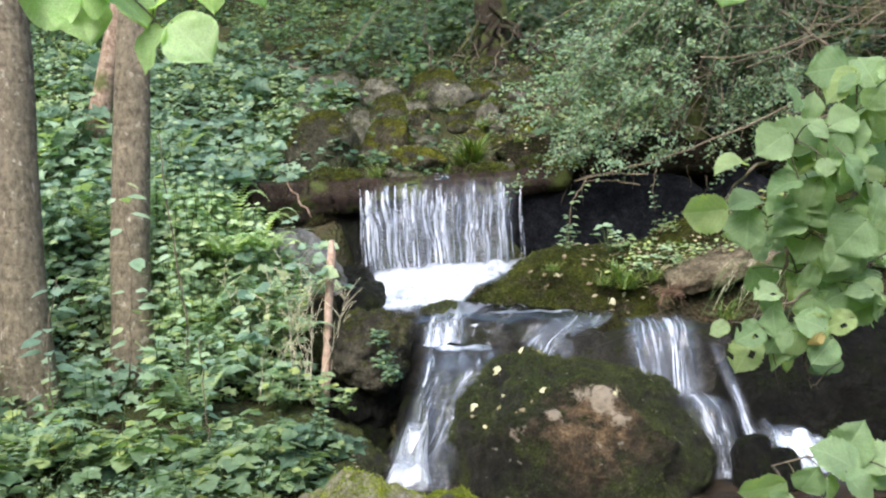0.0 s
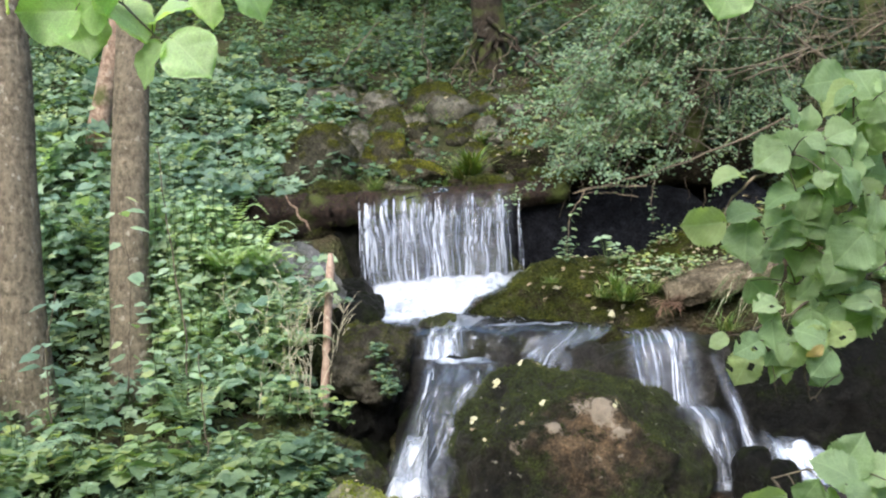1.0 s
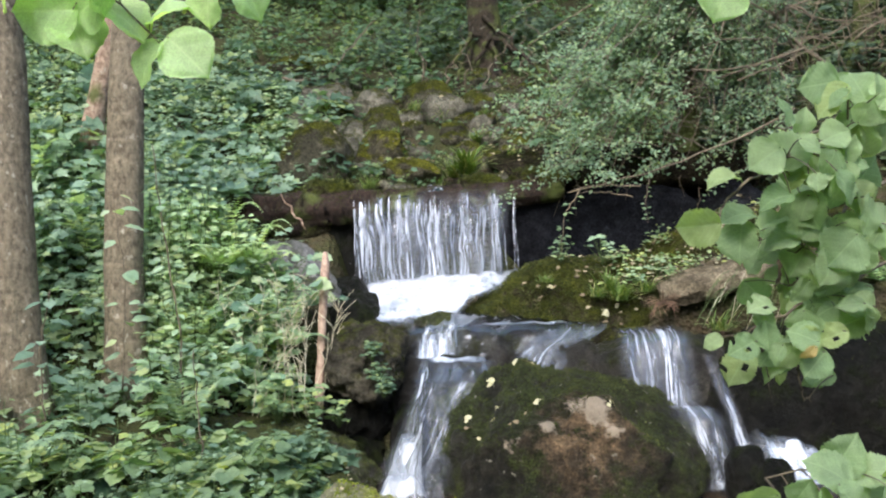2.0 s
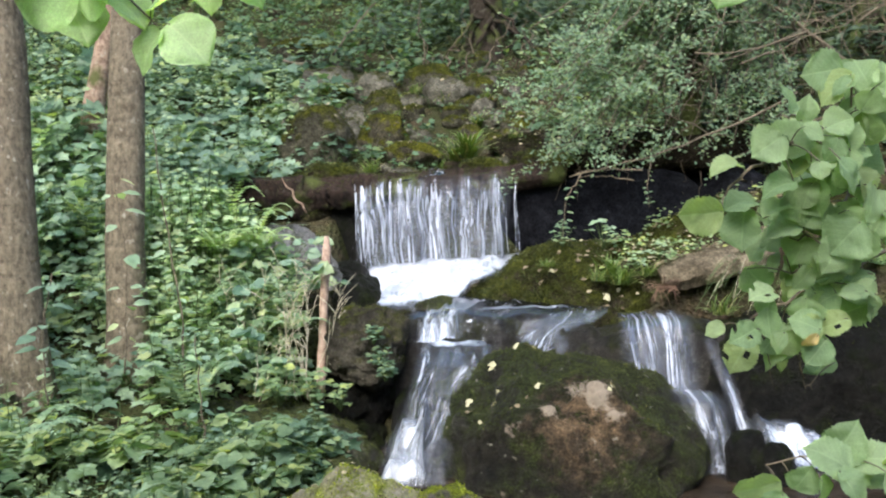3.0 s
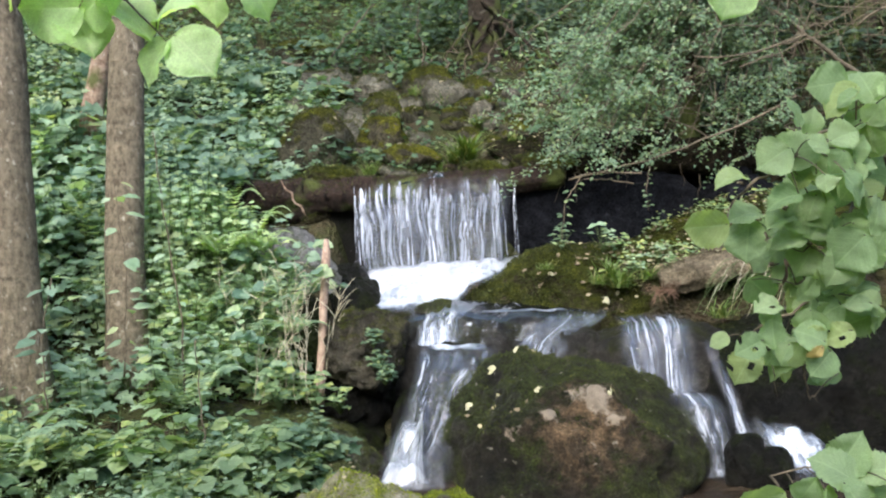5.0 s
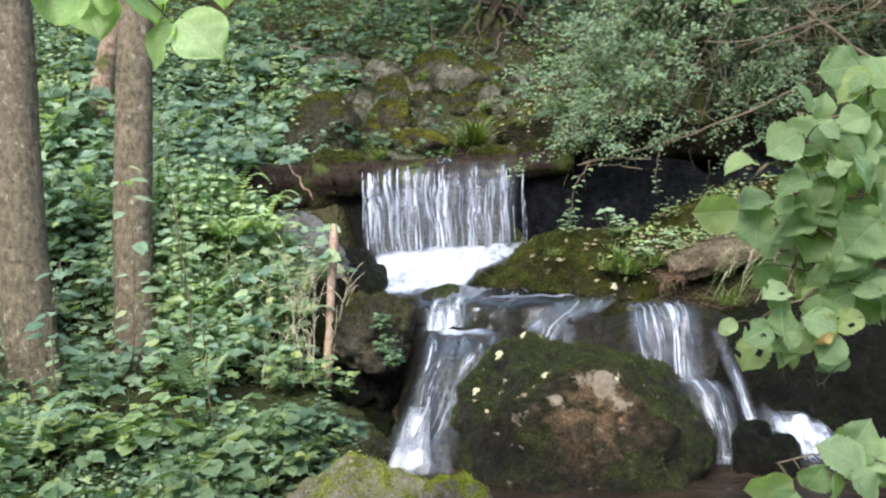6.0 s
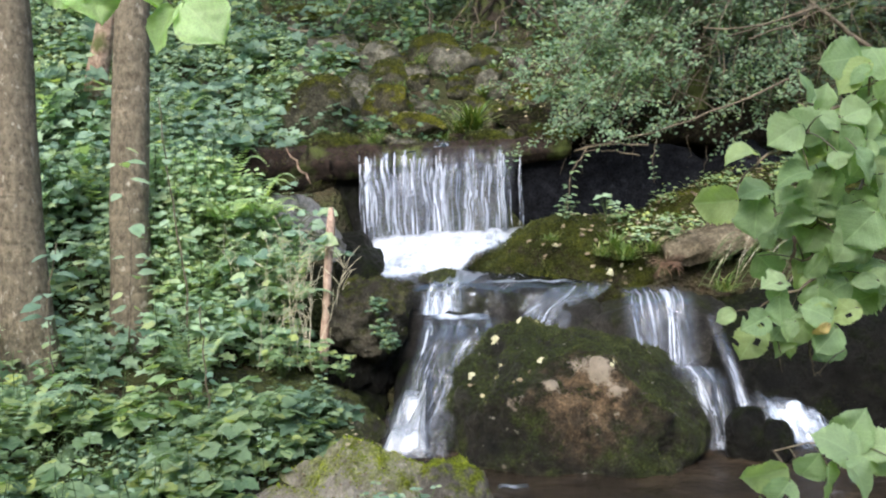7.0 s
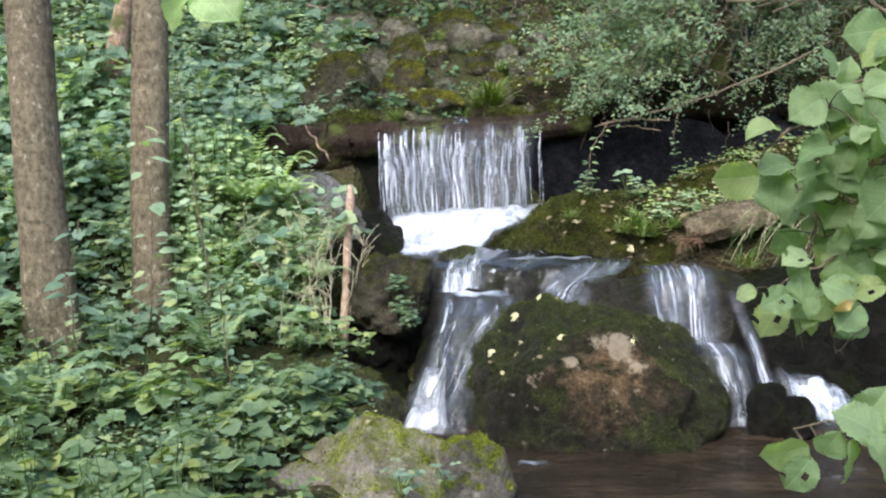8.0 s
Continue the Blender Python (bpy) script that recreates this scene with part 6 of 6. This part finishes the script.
small_herb((0.95, 5.50, 0.98), 0.17, 1, 12, "pale young plant growing on the mound's edge")
small_herb((-0.62, 4.66, 0.30), 0.17, 11, 24, "dark green leafy herb hanging from the bank", M_NEAR)
small_herb((-0.78, 4.58, 0.32), 0.19, 12, 26, "dark green leafy herb hanging from the bank", M_NEAR)
small_herb((-0.50, 4.72, 0.26), 0.13, 13, 20, "dark green leafy herb hanging from the bank", M_NEAR)
small_herb((-0.30, 4.78, 0.46), 0.10, 2, 34, "green herb hanging from the rock beside the cascade", M_SLOPE)
small_herb((-0.33, 4.79, 0.58), 0.09, 9, 30, "green herb hanging from the rock beside the cascade", M_SLOPE)
small_herb((-0.27, 4.74, 0.40), 0.10, 3, 40, "green herb hanging from the rock beside the cascade", M_SLOPE)
small_herb((1.10, 5.27, 0.88), 0.10, 4, 20, "low green herb on the mossy mound")
small_herb((1.24, 5.35, 0.93), 0.10, 5, 16, "low green herb on the mossy mound")
small_herb((-0.20, 3.16, 0.17), 0.12, 6, 10, "dark green herb growing in the rock's moss", M_UNDER)
small_herb((-0.55, 3.12, 0.12), 0.13, 14, 14, "dark green herb growing in the rock's moss", M_NEAR)
small_herb((-0.72, 3.20, 0.12), 0.15, 15, 18, "dark green herb growing in the rock's moss", M_NEAR)
small_herb((-0.05, 3.26, 0.16), 0.10, 7, 8, "dark green herb growing in the rock's moss", M_UNDER)
small_herb((0.72, 5.52, 1.00), 0.13, 8, 12, "thin herb at the edge of the dark hollow", M_BUSH)


def leafy_stem(name, label, line, w, count, size, mat, seed, droop=-0.2):
    """One thin stem with leaves along it."""
    r = random.Random(seed)
    ob = thing(name, label, "plant")
    pts = []
    for a, b in zip(line, line[1:]):
        pts += arc(a, b, 0.0, 6, 0.006, seed)[:-1]
    pts.append(Vector(line[-1]))
    n = len(pts)
    v, f = tube(pts, [w * (1 - 0.6 * i / n) for i in range(n)], 6)
    part("stem", mesh_from("stem", v, f, M_TWIG), ob)
    spots = []
    for _ in range(count):
        p = pts[r.randrange(n // 5, n)]
        a = r.uniform(0, 2 * math.pi)
        way = Vector((math.cos(a), math.sin(a), r.uniform(droop - 0.3, droop + 0.3)))
        spots.append((p + way * size * 0.3, way, (r.gauss(0, 0.3), -0.3, 1), size * r.uniform(0.6, 1.2)))
    part("foliage", leaves("foliage", spots, mat, OVATE), ob)["kind"] = "stuff"


leafy_stem("hanging_vine", "thin vine hanging in front of the dark hollow", [(0.86, 5.60, 1.42), (0.75, 5.54, 1.28), (0.71, 5.50, 1.02)], 0.005, 34, 0.038, M_BUSH, 1)
leafy_stem("hanging_vine", "thin vine hanging in front of the dark hollow", [(1.25, 5.62, 1.46), (1.22, 5.58, 1.32), (1.23, 5.56, 1.20)], 0.003, 18, 0.03, M_BUSH, 2)
leafy_stem("hanging_sprig", "pale leafy twig hanging over the slope", [(1.05, 6.4, 2.62), (0.72, 6.35, 2.42), (0.42, 6.3, 2.20)], 0.005, 40, 0.055, M_BUSH, 12)
leafy_stem("hanging_sprig", "pale leafy twig hanging over the slope", [(0.9, 6.5, 2.75), (0.62, 6.45, 2.62), (0.45, 6.4, 2.48)], 0.004, 26, 0.05, M_BUSH, 13)
leafy_stem("sapling", "thin dark sapling stem with sparse leaves", [(-1.20, 4.45, 0.40), (-1.23, 4.55, 0.80), (-1.31, 4.62, 1.25), (-1.36, 4.66, 1.68)], 0.006, 22, 0.075, M_BRIGHT, 3)
leafy_stem("sapling", "thin dark sapling stem with sparse leaves", [(-0.98, 3.95, 0.25), (-1.0, 3.98, 0.5), (-1.02, 4.0, 0.78)], 0.005, 16, 0.06, M_UNDER, 4)
leafy_stem("sapling", "young plant with broad leaves beside the trunk", [(-1.52, 4.55, 0.5), (-1.50, 4.60, 1.0), (-1.56, 4.66, 1.45)], 0.005, 18, 0.09, M_BRIGHT, 5)
leafy_stem("sapling", "young plant with broad leaves beside the trunk", [(-1.75, 4.2, 0.4), (-1.78, 4.25, 0.75), (-1.74, 4.3, 1.02)], 0.005, 16, 0.09, M_UNDER, 6)


def drooping_sprays():
    """Pale dry grass stems hanging over the bank's edge, each a part."""
    r = random.Random(61)
    ob = thing("drooping_grass", "pale dry grass stems drooping over the bank", "grass")
    for _ in range(60):
        a = Vector((r.uniform(1.55, 2.1), r.uniform(5.0, 5.2), r.uniform(0.88, 0.96)))
        b = a + Vector((r.uniform(-0.32, -0.05), r.uniform(-0.25, -0.1), r.uniform(-0.28, -0.05)))
        v, f = tube(arc(a, b, 0.06, 6, 0.004, r.randint(0, 999)), [0.0018, 0.0018, 0.0017, 0.0016, 0.0015, 0.0013, 0.0008], 4)
        part("stem", mesh_from("stem", v, f, M_STALK if r.random() < 0.3 else M_STEM), ob)


drooping_sprays()


# ---- fallen leaves, each resting on the stone below it ----
bpy.context.view_layer.update()
from mathutils.bvhtree import BVHTree

TREES = [(ob, BVHTree.FromObject(ob, bpy.context.evaluated_depsgraph_get()), ob.matrix_world.copy()) for ob in SOLID]


def top_of(x, y):
    best, normal = -9.0, Vector((0, 0, 1))
    for ob, bvh, m in TREES:
        inv = m.inverted()
        hit, n, _, _ = bvh.ray_cast(inv @ Vector((x, y, 1.34 if y < 6.1 else 6.0)), inv.to_3x3() @ Vector((0, 0, -1)))
        if hit is not None and (m @ hit).z > best:
            best, normal = (m @ hit).z, (m.to_3x3() @ n).normalized()
    return best, normal


FALLEN = [broad_leaf("fallen_leaf", M_PALE_LEAF, 41, 0.36), broad_leaf("fallen_leaf", M_PALE_LEAF, 42, 0.30)]
rnd = random.Random(9)


def fallen_leaf(x, y, size):
    z, n = top_of(x, y)
    ob = thing("fallen_leaf", "pale fallen leaf lying on wet stone", "leaf", FALLEN[rnd.randint(0, 1)], group="fallen leaves")
    q = Vector((0, 0, 1)).rotation_difference(n) if n.z > -0.9 else Matrix.Identity(3).to_quaternion()
    ob.matrix_basis = Matrix.Translation((x, y, z + 0.004)) @ q.to_matrix().to_4x4() @ pose(0, 0, 0, 0, 0, rnd.uniform(0, 360)) @ Matrix.Scale(size, 4)


for x, y, s in [(0.266, 4.440, 0.045), (0.261, 4.370, 0.052), (0.272, 4.616, 0.055), (0.373, 4.622, 0.045), (0.484, 4.70, 0.04), (0.125, 4.52, 0.05), (0.445, 4.36, 0.05), (0.771, 4.245, 0.035), (0.80, 4.255, 0.045), (0.192, 4.30, 0.03),
                (0.918, 5.26, 0.06), (0.98, 5.25, 0.04), (0.372, 5.70, 0.035), (0.20, 5.35, 0.03), (0.62, 5.38, 0.04), (1.12, 5.22, 0.05), (1.2, 5.5, 0.05), (-0.22, 3.5, 0.03), (-0.45, 3.55, 0.035), (-0.30, 3.72, 0.05)]:
    fallen_leaf(x, y, s)


BROWN_LEAF = [broad_leaf("fallen_leaf", M_LITTER, 43, 0.34), broad_leaf("fallen_leaf", M_LITTER, 44, 0.28)]
for k in range(22):
    x, y = [(0.361, 4.25), (0.33, 4.28), (0.15, 4.40), (0.44, 4.60), (0.46, 4.62), (0.40, 4.30)][k] if k < 6 else (rnd.uniform(0.5, 1.3), rnd.uniform(5.2, 5.6))
    z, n = top_of(x, y)
    ob = thing("fallen_leaf", "brown curled fallen leaf lying on mossy stone", "leaf", BROWN_LEAF[k % 2], group="fallen leaves")
    ob.matrix_basis = Matrix.Translation((x, y, z + 0.004)) @ Vector((0, 0, 1)).rotation_difference(n).to_matrix().to_4x4() @ pose(0, 0, 0, 0, 0, rnd.uniform(0, 360)) @ Matrix.Scale(rnd.uniform(0.028, 0.055), 4)


def litter():
    r = random.Random(15)
    spots = []
    for k in range(2500):
        if k > 1700:
            x, y = r.uniform(-1.15, -0.15), r.uniform(2.7, 3.75)
        elif r.random() < 0.72:
            x, y = 0.75 + 1.6 * r.random() ** 0.7, r.uniform(5.15, 6.0)
        else:
            x, y = r.uniform(-0.85, -0.1), r.uniform(3.62, 4.35)
        z, n = top_of(x, y)
        spots.append(((x, y, z + (0.014 if x > 0 else 0.006)), (r.gauss(0, 1), r.gauss(0, 1), 0.1), (n.x + r.gauss(0, 0.25), n.y + r.gauss(0, 0.25), 1), r.uniform(0.018, 0.04) if x > 0 else r.uniform(0.008, 0.02)))
    thing("leaf_litter", "scattered dry brown leaves on the bank", "leaf litter", leaves("leaf_litter", spots, M_LITTER, OVATE), kind="stuff")


litter()


def slope_litter():
    """Dry leaves and bits between the stones above the fall."""
    r = random.Random(16)
    spots = []
    for _ in range(1100):
        x, y = r.uniform(-1.4, 1.1), r.uniform(6.35, 8.9)
        z, n = top_of(x, y)
        spots.append(((x, y, z + 0.005), (r.gauss(0, 1), r.gauss(0, 1), 0.15), (n.x + r.gauss(0, 0.35), n.y + r.gauss(0, 0.35), 1), r.uniform(0.018, 0.045)))
    thing("leaf_litter", "dry brown leaves between the mossy stones on the slope", "leaf litter", leaves("leaf_litter", spots, M_LITTER, OVATE), kind="stuff")
    for k in range(16):
        x, y = r.uniform(-1.1, 0.9), r.uniform(6.5, 8.6)
        grass_tuft((x, y, top_of(x, y)[0] - 0.01), r.uniform(0.08, 0.15), 60 + k, 40)


slope_litter()


def bank_herbs():
    r = random.Random(51)
    spots = []
    for _ in range(150):
        x, y = r.uniform(0.95, 2.3), r.uniform(5.15, 6.05)
        if noise.noise(Vector((x * 3, y * 3, 7.0))) < -0.05:
            continue
        z, n = top_of(x, y)
        for _ in range(r.randint(5, 12)):
            q = Vector((x + r.gauss(0, 0.03), y + r.gauss(0, 0.03), z + r.uniform(0.0, 0.07)))
            a = r.uniform(0, 2 * math.pi)
            spots.append((q, (math.cos(a), math.sin(a), r.uniform(-0.2, 0.5)), (r.gauss(0, 0.3), -0.5, 1), r.uniform(0.016, 0.042)))
    thing("herb_patch", "small green herbs scattered over the mossy bank", "herbs", leaves("bank_herbs", spots, M_NEAR, OVATE), kind="stuff")


bank_herbs()


# ---- moss shoots on the stones ----
def moss_cover(ob, mat, count, size, seed, level=0.35, bias=0.0):
    """Short shoots standing on the upper faces of a stone, in ragged patches."""
    r = random.Random(seed)
    me, m = ob.data, ob.matrix_world
    polys = [p for p in me.polygons if (m.to_3x3() @ p.normal).z > level - 0.3]
    spots, tries = [], 0
    while len(spots) < count and tries < count * 8:
        tries += 1
        p = polys[r.randrange(len(polys))]
        c = p.center
        n = p.normal
        up = (m.to_3x3() @ n).z
        if noise.fractal(c * 4.5 + Vector((seed, 0, 0)), 1.0, 2.0, 4) + (up - level) * 0.8 + bias < r.uniform(-0.1, 0.25):
            continue
        k = Vector((r.gauss(0, 0.55), r.gauss(0, 0.55), r.gauss(0, 0.55)))
        side = n.orthogonal()
        spots.append((c + side * r.uniform(-0.012, 0.012) + n.cross(side) * r.uniform(-0.012, 0.012) - n * 0.002, n + k, k.cross(n) + side * 0.3, size * r.uniform(0.5, 1.3)))
    if spots:
        part("moss", leaves("moss", spots, mat, SMALL), ob, "ragged green moss")["kind"] = "stuff"


for i, ob in enumerate([o for o in SOLID if o.data.materials[0] in (M_REAR, M_MOSSY, M_TURF, M_STONE_MOSS, M_STONE_BRIGHT, M_KNOB, M_FRONT, M_PINK, M_CUSHION, M_BROWN, M_BOULDER, M_GREY, M_LOG, M_EARTH)]):
    area = sum(p.area for p in ob.data.polygons)
    mat0 = ob.data.materials[0]
    share = {M_REAR: 4200, M_MOSSY: 5200, M_TURF: 3400, M_STONE_MOSS: 1800, M_STONE_BRIGHT: 2600, M_KNOB: 2200, M_FRONT: 2200, M_PINK: 1500, M_CUSHION: 5000, M_BROWN: 1200, M_BOULDER: 1000, M_GREY: 900, M_LOG: 2600, M_EARTH: 1500}[mat0]
    moss_cover(ob, M_MOSS_BRIGHT if mat0 in (M_FRONT, M_KNOB, M_PINK, M_CUSHION) else M_MOSS, int(min(14000, share * area)), {M_TURF: 0.018, M_FRONT: 0.011, M_STONE_MOSS: 0.014}.get(mat0, 0.011), i, 0.75 if mat0 == M_KNOB else 0.35, {M_BOULDER: -0.25, M_GREY: -0.15, M_FRONT: -0.22, M_PINK: -0.25, M_KNOB: -0.6, M_BROWN: -0.1}.get(mat0, 0.0))
for i, ob in enumerate([o for o in SOLID if o.name.startswith("bank_rock") and o.data.materials[0] == M_WET]):
    moss_cover(ob, M_MOSS, 1600, 0.013, 90 + i, 0.10, -0.12)
